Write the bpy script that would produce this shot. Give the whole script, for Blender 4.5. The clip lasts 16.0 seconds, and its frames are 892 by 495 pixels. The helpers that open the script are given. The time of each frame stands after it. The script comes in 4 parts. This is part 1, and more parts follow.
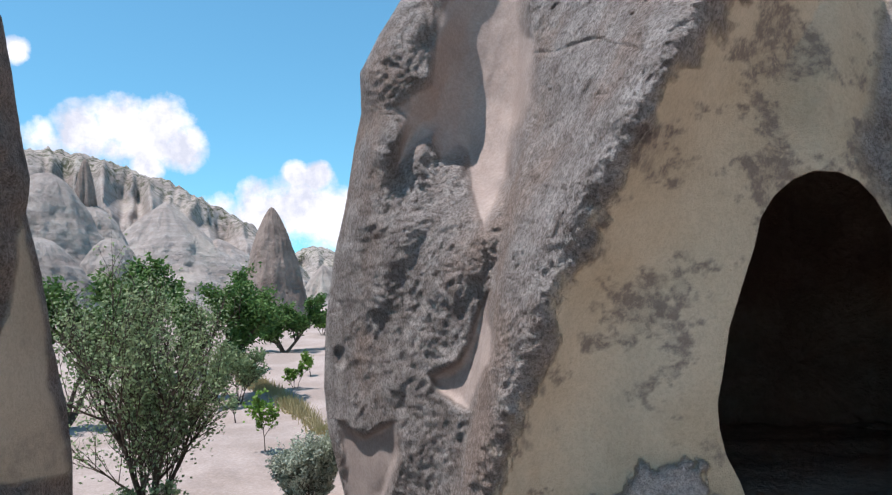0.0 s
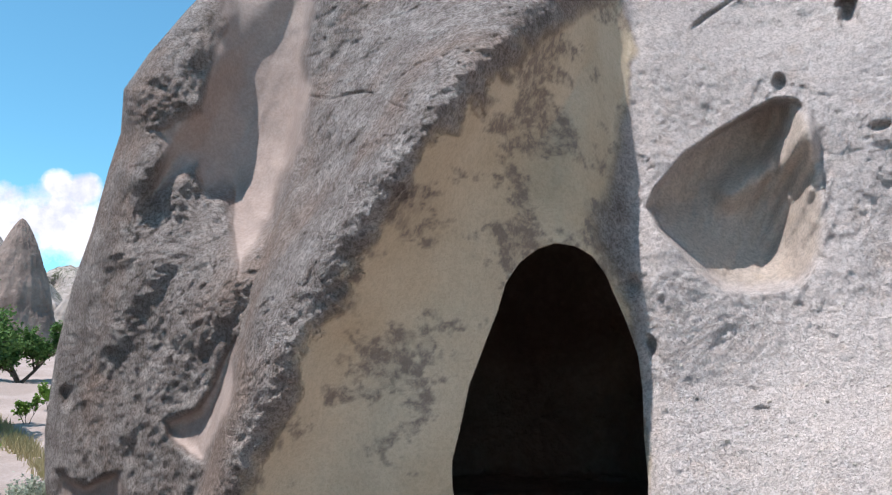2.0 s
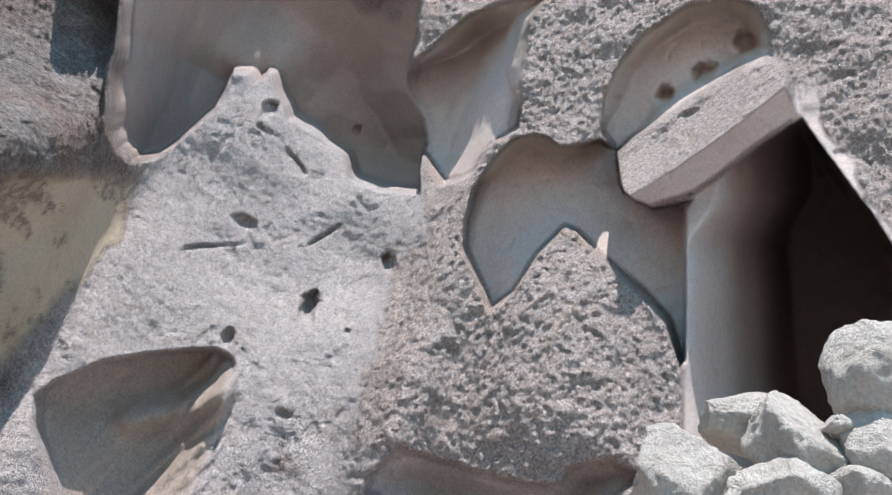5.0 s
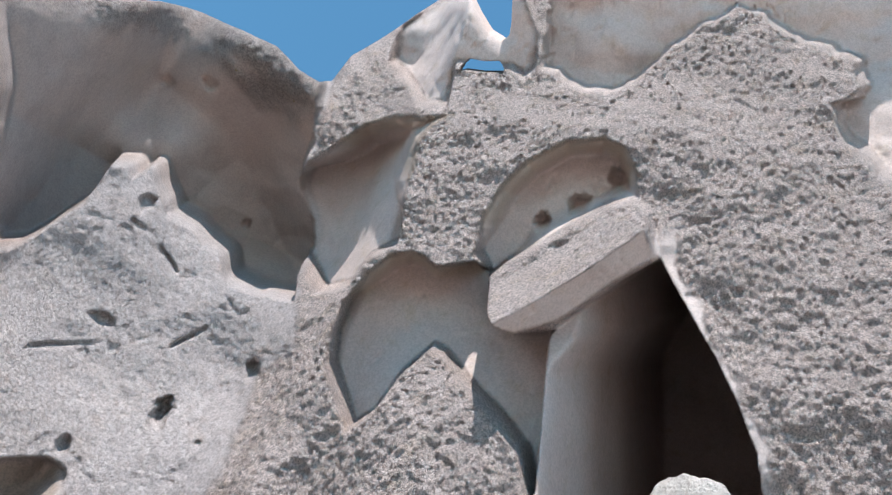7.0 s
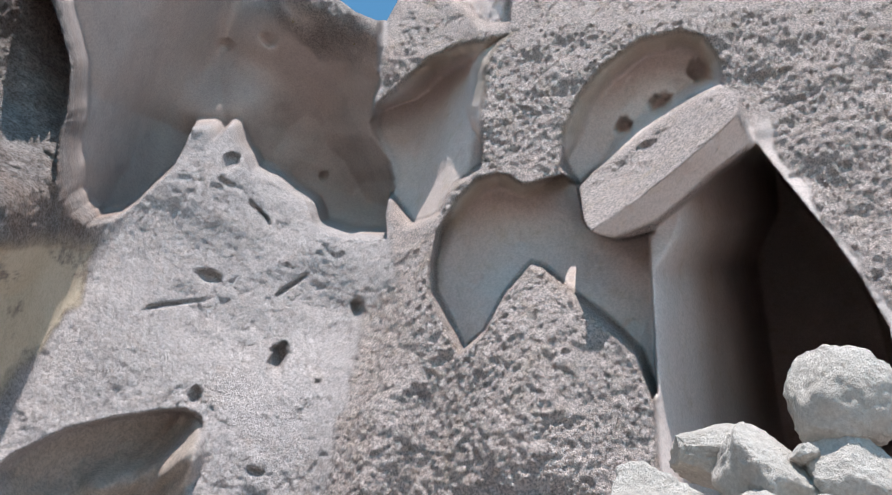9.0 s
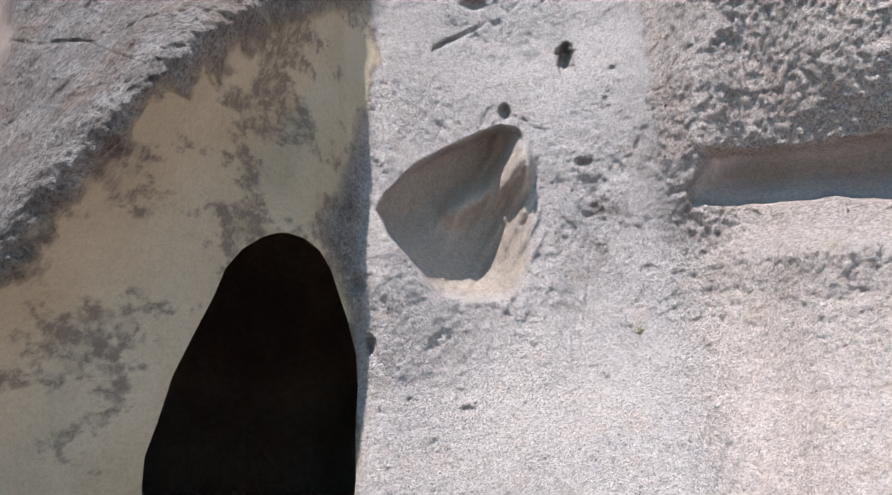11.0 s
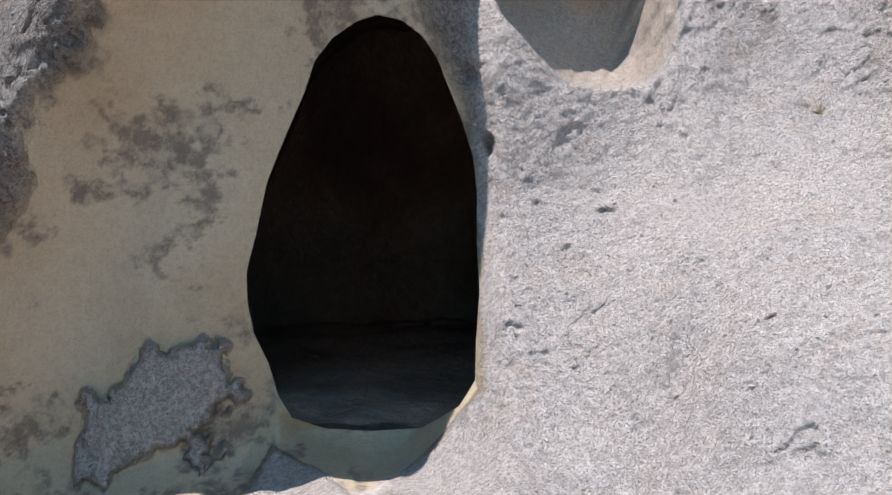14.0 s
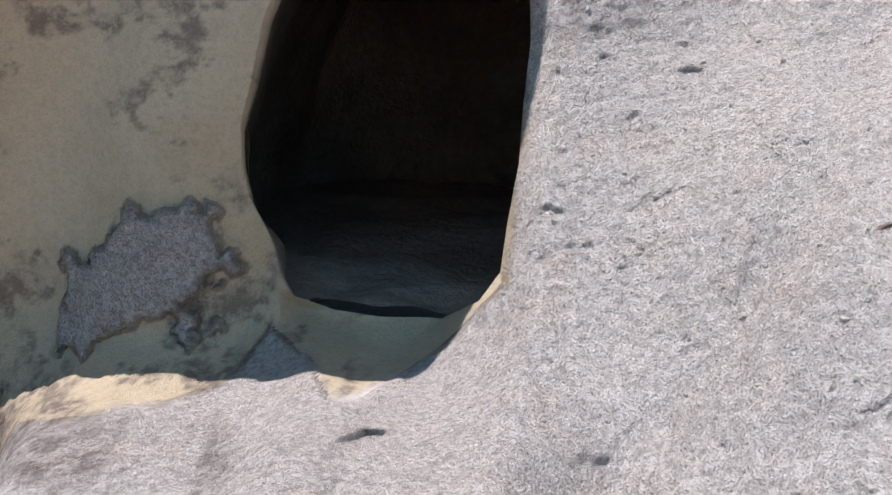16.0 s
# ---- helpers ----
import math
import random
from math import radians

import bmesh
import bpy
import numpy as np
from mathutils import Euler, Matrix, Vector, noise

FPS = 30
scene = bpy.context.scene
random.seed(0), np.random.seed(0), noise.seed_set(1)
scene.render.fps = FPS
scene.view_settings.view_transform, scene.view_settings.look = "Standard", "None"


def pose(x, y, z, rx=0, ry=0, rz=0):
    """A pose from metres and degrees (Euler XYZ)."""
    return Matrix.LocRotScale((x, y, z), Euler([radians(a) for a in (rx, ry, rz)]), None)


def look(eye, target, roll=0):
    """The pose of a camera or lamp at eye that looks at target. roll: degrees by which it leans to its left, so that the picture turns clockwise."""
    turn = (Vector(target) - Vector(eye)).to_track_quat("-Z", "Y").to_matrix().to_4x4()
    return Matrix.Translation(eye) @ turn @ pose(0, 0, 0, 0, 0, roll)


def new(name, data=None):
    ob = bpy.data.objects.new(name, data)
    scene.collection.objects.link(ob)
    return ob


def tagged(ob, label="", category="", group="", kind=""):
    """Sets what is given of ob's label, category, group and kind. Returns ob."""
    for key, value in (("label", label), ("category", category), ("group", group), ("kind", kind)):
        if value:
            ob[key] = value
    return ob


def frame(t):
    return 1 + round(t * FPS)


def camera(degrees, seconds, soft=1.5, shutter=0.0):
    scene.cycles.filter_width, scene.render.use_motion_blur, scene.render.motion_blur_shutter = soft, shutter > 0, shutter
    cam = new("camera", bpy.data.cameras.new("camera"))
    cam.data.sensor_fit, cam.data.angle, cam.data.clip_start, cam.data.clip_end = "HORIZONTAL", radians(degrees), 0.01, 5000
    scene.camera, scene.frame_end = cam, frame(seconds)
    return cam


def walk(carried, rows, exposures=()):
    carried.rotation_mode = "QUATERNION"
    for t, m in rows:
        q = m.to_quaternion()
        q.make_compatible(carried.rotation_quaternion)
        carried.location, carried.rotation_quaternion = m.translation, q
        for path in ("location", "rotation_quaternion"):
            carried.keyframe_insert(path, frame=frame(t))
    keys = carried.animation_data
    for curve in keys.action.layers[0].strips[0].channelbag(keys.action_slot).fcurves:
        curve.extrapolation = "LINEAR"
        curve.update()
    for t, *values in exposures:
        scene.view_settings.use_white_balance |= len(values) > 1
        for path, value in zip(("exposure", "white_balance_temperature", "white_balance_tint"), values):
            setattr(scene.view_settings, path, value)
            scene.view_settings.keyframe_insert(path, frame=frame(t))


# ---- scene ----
# Camera: seconds, place, yaw to the left, pitch, roll.
STEPS = (
    (0.0, 0.044, 0.000, 1.628, -0.08, 6.80, -3.12),
    (0.5, 0.033, 0.016, 1.634, -4.15, 6.52, -2.41),
    (1.0, 0.050, 0.035, 1.638, -7.05, 6.80, -1.62),
    (1.5, 0.076, 0.034, 1.643, -11.15, 7.79, -2.59),
    (2.0, 0.141, 0.018, 1.661, -16.59, 9.31, -0.43),
    (2.5, 0.183, -0.045, 1.681, -21.86, 12.58, 1.62),
    (3.0, 0.205, -0.075, 1.692, -26.50, 15.10, 4.80),
    (3.5, 0.150, -0.035, 1.674, -35.07, 19.15, 7.72),
    (4.0, 0.177, 0.006, 1.690, -43.35, 23.44, 10.30),
    (4.5, 0.210, -0.022, 1.710, -49.10, 27.05, 12.35),
    (5.0, 0.280, -0.060, 1.765, -53.15, 29.54, 15.79),
    (5.2, 0.310, -0.065, 1.778, -55.32, 30.34, 16.03),
    (7.3, 0.239, -0.279, 1.934, -58.83, 38.10, 16.80),
    (7.5, 0.235, -0.278, 1.930, -58.89, 38.12, 16.60),
    (8.0, 0.243, -0.271, 1.920, -58.88, 37.75, 16.77),
    (8.5, 0.277, -0.229, 1.894, -58.92, 37.20, 16.38),
    (9.0, 0.300, -0.122, 1.818, -54.09, 32.50, 12.14),
    (9.5, 0.256, -0.003, 1.702, -50.58, 27.57, 7.81),
    (10.0, 0.200, 0.050, 1.628, -46.08, 21.00, 4.59),
    (10.2, 0.142, 0.065, 1.601, -44.82, 18.73, 2.90),
    (12.3, 0.260, 0.188, 1.512, -31.64, 4.37, 1.67),
    (12.5, 0.265, 0.198, 1.508, -32.25, 3.75, 1.29),
    (13.0, 0.295, 0.250, 1.484, -31.26, 2.71, 1.15),
    (13.5, 0.356, 0.339, 1.452, -29.21, 2.93, 0.79),
    (14.0, 0.432, 0.439, 1.429, -27.54, -0.22, -1.23),
    (14.5, 0.515, 0.539, 1.414, -27.95, -2.19, 0.20),
    (15.0, 0.592, 0.643, 1.366, -30.05, -2.25, 0.50),
    (15.5, 0.673, 0.697, 1.367, -26.42, -2.38, 2.01),
    (16.0, 0.769, 0.699, 1.443, -19.73, -11.10, 1.47),
)
cam = camera(60.73, 16.0, soft=1.2)
walk(cam, [(t, pose(x, y, z, 90 + p, 0, w) @ pose(0, 0, 0, 0, 0, r)) for t, x, y, z, w, p, r in STEPS],
     exposures=((0, 0.25, 6500, 18), (2.0, 0.33, 6500, 18), (5.0, 0.32, 6500, 18), (9.0, 0.32, 6500, 18), (12.5, 0.26, 6500, 18), (16.0, 0.15, 6500, 18)))

# ---- light ----
SUN_AZ, SUN_EL = -104.0, 71.0
SUN = Vector((math.sin(radians(SUN_AZ)) * math.cos(radians(SUN_EL)), math.cos(radians(SUN_AZ)) * math.cos(radians(SUN_EL)), math.sin(radians(SUN_EL))))
lamp = bpy.data.lights.new("sun", "SUN")
lamp.energy, lamp.angle, lamp.color = 5.0, radians(0.55), (1.0, 0.975, 0.93)
sun = new("sun", lamp)
sun.matrix_world = look(SUN * 60, (0, 0, 0))


def direction(az, el):
    a, e = radians(az), radians(el)
    return Vector((math.sin(a) * math.cos(e), math.cos(a) * math.cos(e), math.sin(e)))


def node(tree, kind, **sets):
    n = tree.nodes.new(kind)
    for key, value in sets.items():
        n.inputs[key.replace("_", " ")].default_value = value
    return n


def math_node(tree, op, a, b=None):
    n = tree.nodes.new("ShaderNodeMath")
    n.operation = op
    for i, v in enumerate((a, b)):
        if v is None:
            continue
        if isinstance(v, (int, float)):
            n.inputs[i].default_value = v
        else:
            tree.links.new(v, n.inputs[i])
    return n.outputs[0]


def make_world():
    w = bpy.data.worlds.new("daylight")
    scene.world = w
    w.use_nodes = True
    tree = w.node_tree
    tree.nodes.clear()
    sky = tree.nodes.new("ShaderNodeTexSky")
    sky.sky_type, sky.sun_disc = "NISHITA", False
    sky.sun_elevation, sky.sun_rotation = radians(SUN_EL), radians(SUN_AZ)
    sky.altitude, sky.air_density, sky.dust_density, sky.ozone_density = 1100, 1.0, 0.4, 2.0
    coord = tree.nodes.new("ShaderNodeTexCoord")
    # Cumulus clouds: soft lobes broken up by noise.
    noise_tex = node(tree, "ShaderNodeTexNoise", Scale=16.0, Detail=9.0, Roughness=0.6)
    tree.links.new(coord.outputs["Generated"], noise_tex.inputs["Vector"])
    lobes = ((-28.2, 14.4, 1.3), (-25.6, 15.2, 1.7), (-23.2, 15.7, 2.0), (-20.8, 15.6, 2.1), (-19.2, 14.6, 1.5), (-29.9, 20.2, 0.8), (-16.4, 9.8, 1.6), (-14, 9.9, 1.9), (-11, 9.9, 2.3),
             (-8, 9.2, 2.6), (-10.9, 12.6, 0.9), (-9.4, 12.4, 1.0), (-21.5, 13, 1.0), (-40, 13, 5), (-58, 16, 6), (-120, 18, 8), (150, 20, 9), (-160, 14, 8))
    total = None
    for az, el, size in lobes:
        dot = tree.nodes.new("ShaderNodeVectorMath")
        dot.operation = "DOT_PRODUCT"
        tree.links.new(coord.outputs["Generated"], dot.inputs[0])
        dot.inputs[1].default_value = direction(az, el)
        fall = tree.nodes.new("ShaderNodeMapRange")
        fall.inputs["From Min"].default_value = math.cos(radians(size * 1.5))
        fall.inputs["From Max"].default_value = math.cos(radians(size * 0.15))
        tree.links.new(dot.outputs["Value"], fall.inputs["Value"])
        total = fall.outputs[0] if total is None else math_node(tree, "MAXIMUM", total, fall.outputs[0])
    mixed = math_node(tree, "ADD", math_node(tree, "MULTIPLY", total, 0.75), math_node(tree, "MULTIPLY", math_node(tree, "SUBTRACT", noise_tex.outputs[0], 0.5), 1.9))
    edge = tree.nodes.new("ShaderNodeMapRange")
    edge.inputs["From Min"].default_value, edge.inputs["From Max"].default_value = 0.2, 0.62
    tree.links.new(mixed, edge.inputs["Value"])
    cover = math_node(tree, "MULTIPLY", edge.outputs[0], math_node(tree, "MINIMUM", math_node(tree, "MULTIPLY", total, 6.0), 1.0))
    tint = tree.nodes.new("ShaderNodeMix")
    tint.data_type = "RGBA"
    tint.blend_type = "MULTIPLY"
    tint.inputs["Factor"].default_value = 1.0
    tree.links.new(sky.outputs[0], tint.inputs["A"])
    tint.inputs["B"].default_value = (0.66, 1.23, 1.14, 1)
    mix = tree.nodes.new("ShaderNodeMix")
    mix.data_type = "RGBA"
    tree.links.new(cover, mix.inputs["Factor"])
    tree.links.new(tint.outputs["Result"], mix.inputs["A"])
    shade = node(tree, "ShaderNodeTexNoise", Scale=22.0, Detail=6.0, Roughness=0.6)
    tree.links.new(coord.outputs["Generated"], shade.inputs["Vector"])
    puff = tree.nodes.new("ShaderNodeMix")
    puff.data_type = "RGBA"
    puff.inputs["A"].default_value, puff.inputs["B"].default_value = (4.3, 4.7, 5.3, 1), (6.9, 7.1, 7.4, 1)
    lit = tree.nodes.new("ShaderNodeMapRange")
    lit.inputs["From Min"].default_value, lit.inputs["From Max"].default_value = 0.38, 0.62
    tree.links.new(shade.outputs[0], lit.inputs["Value"])
    tree.links.new(lit.outputs[0], puff.inputs["Factor"])
    tree.links.new(puff.outputs["Result"], mix.inputs["B"])
    back = node(tree, "ShaderNodeBackground", Strength=0.145)
    tree.links.new(mix.outputs["Result"], back.inputs["Color"])
    out = tree.nodes.new("ShaderNodeOutputWorld")
    tree.links.new(back.outputs[0], out.inputs["Surface"])


make_world()


# ---- materials ----
def material(name, roughness=0.9):
    m = bpy.data.materials.new(name)
    m.use_nodes = True
    tree = m.node_tree
    bsdf = tree.nodes["Principled BSDF"]
    bsdf.inputs["Roughness"].default_value = roughness
    bsdf.inputs["Specular IOR Level"].default_value = 0.2
    return m, tree, bsdf


def position(tree):
    return tree.nodes.new("ShaderNodeNewGeometry").outputs["Position"]


def grain(tree, scale, detail=6.0, rough=0.6, vector=None):
    n = node(tree, "ShaderNodeTexNoise", Scale=scale, Detail=detail, Roughness=rough)
    tree.links.new(vector or position(tree), n.inputs["Vector"])
    return n.outputs[0]


def ramp(tree, value, low, high):
    n = tree.nodes.new("ShaderNodeMapRange")
    n.interpolation_type = "SMOOTHSTEP"
    n.inputs["From Min"].default_value, n.inputs["From Max"].default_value = low, high
    tree.links.new(value, n.inputs["Value"])
    return n.outputs[0]


def blend(tree, factor, a, b, kind="MIX"):
    n = tree.nodes.new("ShaderNodeMix")
    n.data_type, n.blend_type = "RGBA", kind
    for slot, v in (("Factor", factor), ("A", a), ("B", b)):
        if isinstance(v, (int, float)):
            n.inputs[slot].default_value = v
        elif isinstance(v, tuple):
            n.inputs[slot].default_value = (*v, 1)
        else:
            tree.links.new(v, n.inputs[slot])
    return n.outputs["Result"]


def bump(tree, bsdf, heights):
    last = None
    for value, strength, distance in heights:
        n = node(tree, "ShaderNodeBump", Strength=strength, Distance=distance)
        tree.links.new(value, n.inputs["Height"])
        if last:
            tree.links.new(last, n.inputs["Normal"])
        last = n.outputs[0]
    tree.links.new(last, bsdf.inputs["Normal"])


def attribute(tree, name):
    n = tree.nodes.new("ShaderNodeAttribute")
    n.attribute_name = name
    return n.outputs["Fac"]


def make_rock():
    """Volcanic tuff: grey lichen crust, ochre skin, pale weathered stone and fresh carved stone, chosen by the zones of the mesh."""
    m, tree, bsdf = material("tuff", 0.95)
    tan, pale, carved, crust, stain = (attribute(tree, k) for k in ("tan", "pale", "carved", "crust", "stain"))
    mauve_shade = attribute(tree, "brown")
    big, mid, fine, tiny = grain(tree, 1.6, 5), grain(tree, 7.0, 6, 0.65), grain(tree, 75.0, 4, 0.7), grain(tree, 210.0, 3, 0.7)
    grey = blend(tree, ramp(tree, mid, 0.35, 0.7), (0.3, 0.265, 0.245), (0.49, 0.455, 0.43))
    grey = blend(tree, ramp(tree, big, 0.45, 0.68), grey, (0.38, 0.3, 0.255))
    ochre = blend(tree, ramp(tree, big, 0.35, 0.65), (0.47, 0.375, 0.26), (0.56, 0.47, 0.35))
    ochre = blend(tree, ramp(tree, fine, 0.5, 0.9), ochre, (0.33, 0.26, 0.18))
    white = blend(tree, ramp(tree, big, 0.35, 0.65), (0.575, 0.53, 0.51), (0.635, 0.58, 0.55))
    white = blend(tree, ramp(tree, mid, 0.52, 0.78), white, (0.6, 0.515, 0.465))
    fresh = blend(tree, ramp(tree, big, 0.35, 0.65), (0.66, 0.575, 0.53), (0.70, 0.605, 0.555))
    fresh = blend(tree, ramp(tree, mid, 0.5, 0.8), fresh, (0.6, 0.5, 0.41))
    colour = blend(tree, tan, grey, ochre)
    # Mauve-brown of the smooth stone, darkened further for the shade it lies in.
    skin = blend(tree, ramp(tree, big, 0.35, 0.65), (0.35, 0.275, 0.24), (0.42, 0.34, 0.3))
    colour = blend(tree, mauve_shade, colour, skin)
    colour = blend(tree, pale, colour, white)
    colour = blend(tree, carved, colour, fresh)
    blotch = math_node(tree, "MULTIPLY", stain, math_node(tree, "ADD", math_node(tree, "MULTIPLY", ramp(tree, grain(tree, 18.0, 6, 0.7), 0.38, 0.58), 0.75), 0.2))
    colour = blend(tree, blotch, colour, (0.17, 0.135, 0.12))
    coarse = grain(tree, 30.0, 5, 0.75)
    # Specks: mineral grain, with the small shadows of rough relief painted in.
    speck = blend(tree, ramp(tree, fine, 0.38, 0.58), (0.72, 0.7, 0.69), (1.3, 1.3, 1.31))
    speck = blend(tree, 1.0, speck, blend(tree, ramp(tree, coarse, 0.36, 0.6), (0.84, 0.83, 0.82), (1.16, 1.16, 1.16)), "MULTIPLY")
    colour = blend(tree, math_node(tree, "ADD", math_node(tree, "MULTIPLY", crust, 0.75), 0.25), colour, blend(tree, 1.0, colour, speck, "MULTIPLY"))
    cells = node(tree, "ShaderNodeTexVoronoi", Scale=72.0)
    tree.links.new(position(tree), cells.inputs["Vector"])
    pore = ramp(tree, cells.outputs["Distance"], 0.16, 0.36)
    amount = math_node(tree, "ADD", math_node(tree, "MULTIPLY", crust, 0.6), 0.05)
    # Pores are dented by the bump and also shaded in the colour.
    colour = blend(tree, math_node(tree, "MULTIPLY", amount, math_node(tree, "SUBTRACT", 1.0, pore)), colour, blend(tree, 1.0, colour, (0.62, 0.6, 0.58), "MULTIPLY"))
    grit = node(tree, "ShaderNodeTexVoronoi", Scale=62.0)
    tree.links.new(position(tree), grit.inputs["Vector"])
    crystal = math_node(tree, "MULTIPLY", amount, math_node(tree, "SUBTRACT", 1.0, ramp(tree, grit.outputs["Distance"], 0.14, 0.26)))
    colour = blend(tree, crystal, colour, blend(tree, 1.0, colour, (1.35, 1.36, 1.37), "MULTIPLY"))
    tree.links.new(colour, bsdf.inputs["Base Color"])
    h = math_node(tree, "MULTIPLY", fine, math_node(tree, "ADD", crust, 0.12))
    h2 = math_node(tree, "MULTIPLY", tiny, math_node(tree, "ADD", math_node(tree, "MULTIPLY", crust, 0.8), 0.25))
    bump(tree, bsdf, ((math_node(tree, "MULTIPLY", coarse, math_node(tree, "ADD", crust, 0.08)), 1.0, 0.03), (h, 1.0, 0.036), (h2, 1.0, 0.018), (math_node(tree, "MULTIPLY", pore, amount), 0.7, 0.006)))
    return m


def make_plain(name, dark, light, scale, detail_scale, depth=0.02, roughness=0.9):
    m, tree, bsdf = material(name, roughness)
    a, b = grain(tree, scale), grain(tree, detail_scale, 5, 0.7)
    colour = blend(tree, ramp(tree, a, 0.35, 0.65), dark, light)
    colour = blend(tree, ramp(tree, b, 0.35, 0.7), blend(tree, 1.0, colour, (0.78, 0.77, 0.76), "MULTIPLY"), colour)
    tree.links.new(colour, bsdf.inputs["Base Color"])
    bump(tree, bsdf, ((b, 0.8, depth),))
    return m


def make_leaf(name, dark, light, warm):
    m, tree, bsdf = material(name, 0.6)
    geo = tree.nodes.new("ShaderNodeNewGeometry")
    colour = blend(tree, geo.outputs["Random Per Island"], dark, light)
    colour = blend(tree, ramp(tree, grain(tree, 1.7), 0.5, 0.75), colour, warm)
    tree.links.new(colour, bsdf.inputs["Base Color"])
    thin = tree.nodes.new("ShaderNodeBsdfTranslucent")
    tree.links.new(colour, thin.inputs["Color"])
    mix = tree.nodes.new("ShaderNodeMixShader")
    mix.inputs[0].default_value = 0.3
    tree.links.new(bsdf.outputs[0], mix.inputs[1])
    tree.links.new(thin.outputs[0], mix.inputs[2])
    tree.links.new(mix.outputs[0], tree.nodes["Material Output"].inputs["Surface"])
    return m


def make_strata():
    """Far banded tuff with paler streaks."""
    m, tree, bsdf = material("banded_tuff", 0.95)
    sep = tree.nodes.new("ShaderNodeMapping")
    tree.links.new(position(tree), sep.inputs["Vector"])
    sep.inputs["Scale"].default_value = (0.03, 0.03, 0.9)
    bands = grain(tree, 1.0, 6, 0.6, sep.outputs[0])
    patch, fine = grain(tree, 0.12, 6), grain(tree, 1.3, 8, 0.7)
    colour = blend(tree, ramp(tree, bands, 0.35, 0.65), (0.33, 0.28, 0.255), (0.44, 0.39, 0.36))
    colour = blend(tree, ramp(tree, patch, 0.5, 0.7), colour, (0.47, 0.42, 0.37))
    colour = blend(tree, ramp(tree, fine, 0.35, 0.7), blend(tree, 1.0, colour, (0.75, 0.74, 0.73), "MULTIPLY"), colour)
    scrub = attribute(tree, "scrub")
    colour = blend(tree, math_node(tree, "MULTIPLY", scrub, ramp(tree, grain(tree, 0.7, 8, 0.75), 0.45, 0.6)), colour, (0.07, 0.075, 0.04))
    tree.links.new(colour, bsdf.inputs["Base Color"])
    bump(tree, bsdf, ((fine, 0.9, 0.5), (bands, 0.5, 0.4)))
    return m


ROCK = make_rock()
STRATA = make_strata()
SPIRE = make_plain("dark_tuff", (0.19, 0.145, 0.125), (0.33, 0.26, 0.225), 0.5, 3.5, 0.2)
SAND = make_plain("pale_sandy_soil", (0.35, 0.285, 0.25), (0.44, 0.365, 0.33), 0.6, 22.0, 0.03)
# Chamber tuff, toned darker than the ochre face to deepen the cave's shade.
CHAMBER_TUFF = make_plain("dim_brown_tuff", (0.33, 0.24, 0.195), (0.48, 0.37, 0.3), 1.3, 18.0, 0.03)
BARK = make_plain("bark", (0.07, 0.052, 0.04), (0.15, 0.12, 0.095), 9.0, 60.0, 0.01)
STONE = make_plain("pale_boulder", (0.6, 0.56, 0.5), (0.68, 0.64, 0.58), 5.0, 60.0, 0.03)
LEAF = make_leaf("tree_leaf", (0.15, 0.21, 0.1), (0.29, 0.38, 0.2), (0.28, 0.33, 0.17))
LEAF_DARK = make_leaf("dark_leaf", (0.05, 0.11, 0.03), (0.12, 0.22, 0.06), (0.1, 0.17, 0.05))
LEAF_BRIGHT = make_leaf("sapling_leaf", (0.1, 0.2, 0.03), (0.2, 0.33, 0.06), (0.2, 0.3, 0.06))
LEAF_SILVER = make_leaf("silver_leaf", (0.3, 0.34, 0.27), (0.48, 0.53, 0.43), (0.4, 0.44, 0.33))
GRASS = make_leaf("dry_grass", (0.3, 0.24, 0.12), (0.46, 0.38, 0.2), (0.3, 0.3, 0.12))

# ---- numeric helpers ----
HASH = np.random.RandomState(5).rand(4096).astype(np.float32)


def cell(ix, iy, iz):
    return HASH[(ix * 73856093 ^ iy * 19349663 ^ iz * 83492791) & 4095]


def smooth_noise(p):
    """Value noise, -1 to 1, at the rows of p."""
    i = np.floor(p).astype(np.int64)
    f = (p - i).astype(np.float32)
    f = f * f * f * (f * (f * 6 - 15) + 10)
    out = 0
    for dx in (0, 1):
        for dy in (0, 1):
            for dz in (0, 1):
                w = (f[..., 0] if dx else 1 - f[..., 0]) * (f[..., 1] if dy else 1 - f[..., 1]) * (f[..., 2] if dz else 1 - f[..., 2])
                out = out + w * cell(i[..., 0] + dx, i[..., 1] + dy, i[..., 2] + dz)
    return out * 2 - 1


def fbm(p, freq, octaves=4, gain=0.5):
    out, amp = 0, 1.0
    for k in range(octaves):
        out = out + amp * smooth_noise(p * freq + 17.3 * k)
        amp, freq = amp * gain, freq * 2.03
    return out


def step(a, b, x):
    t = np.clip((x - a) / (b - a), 0, 1)
    return t * t * (3 - 2 * t)


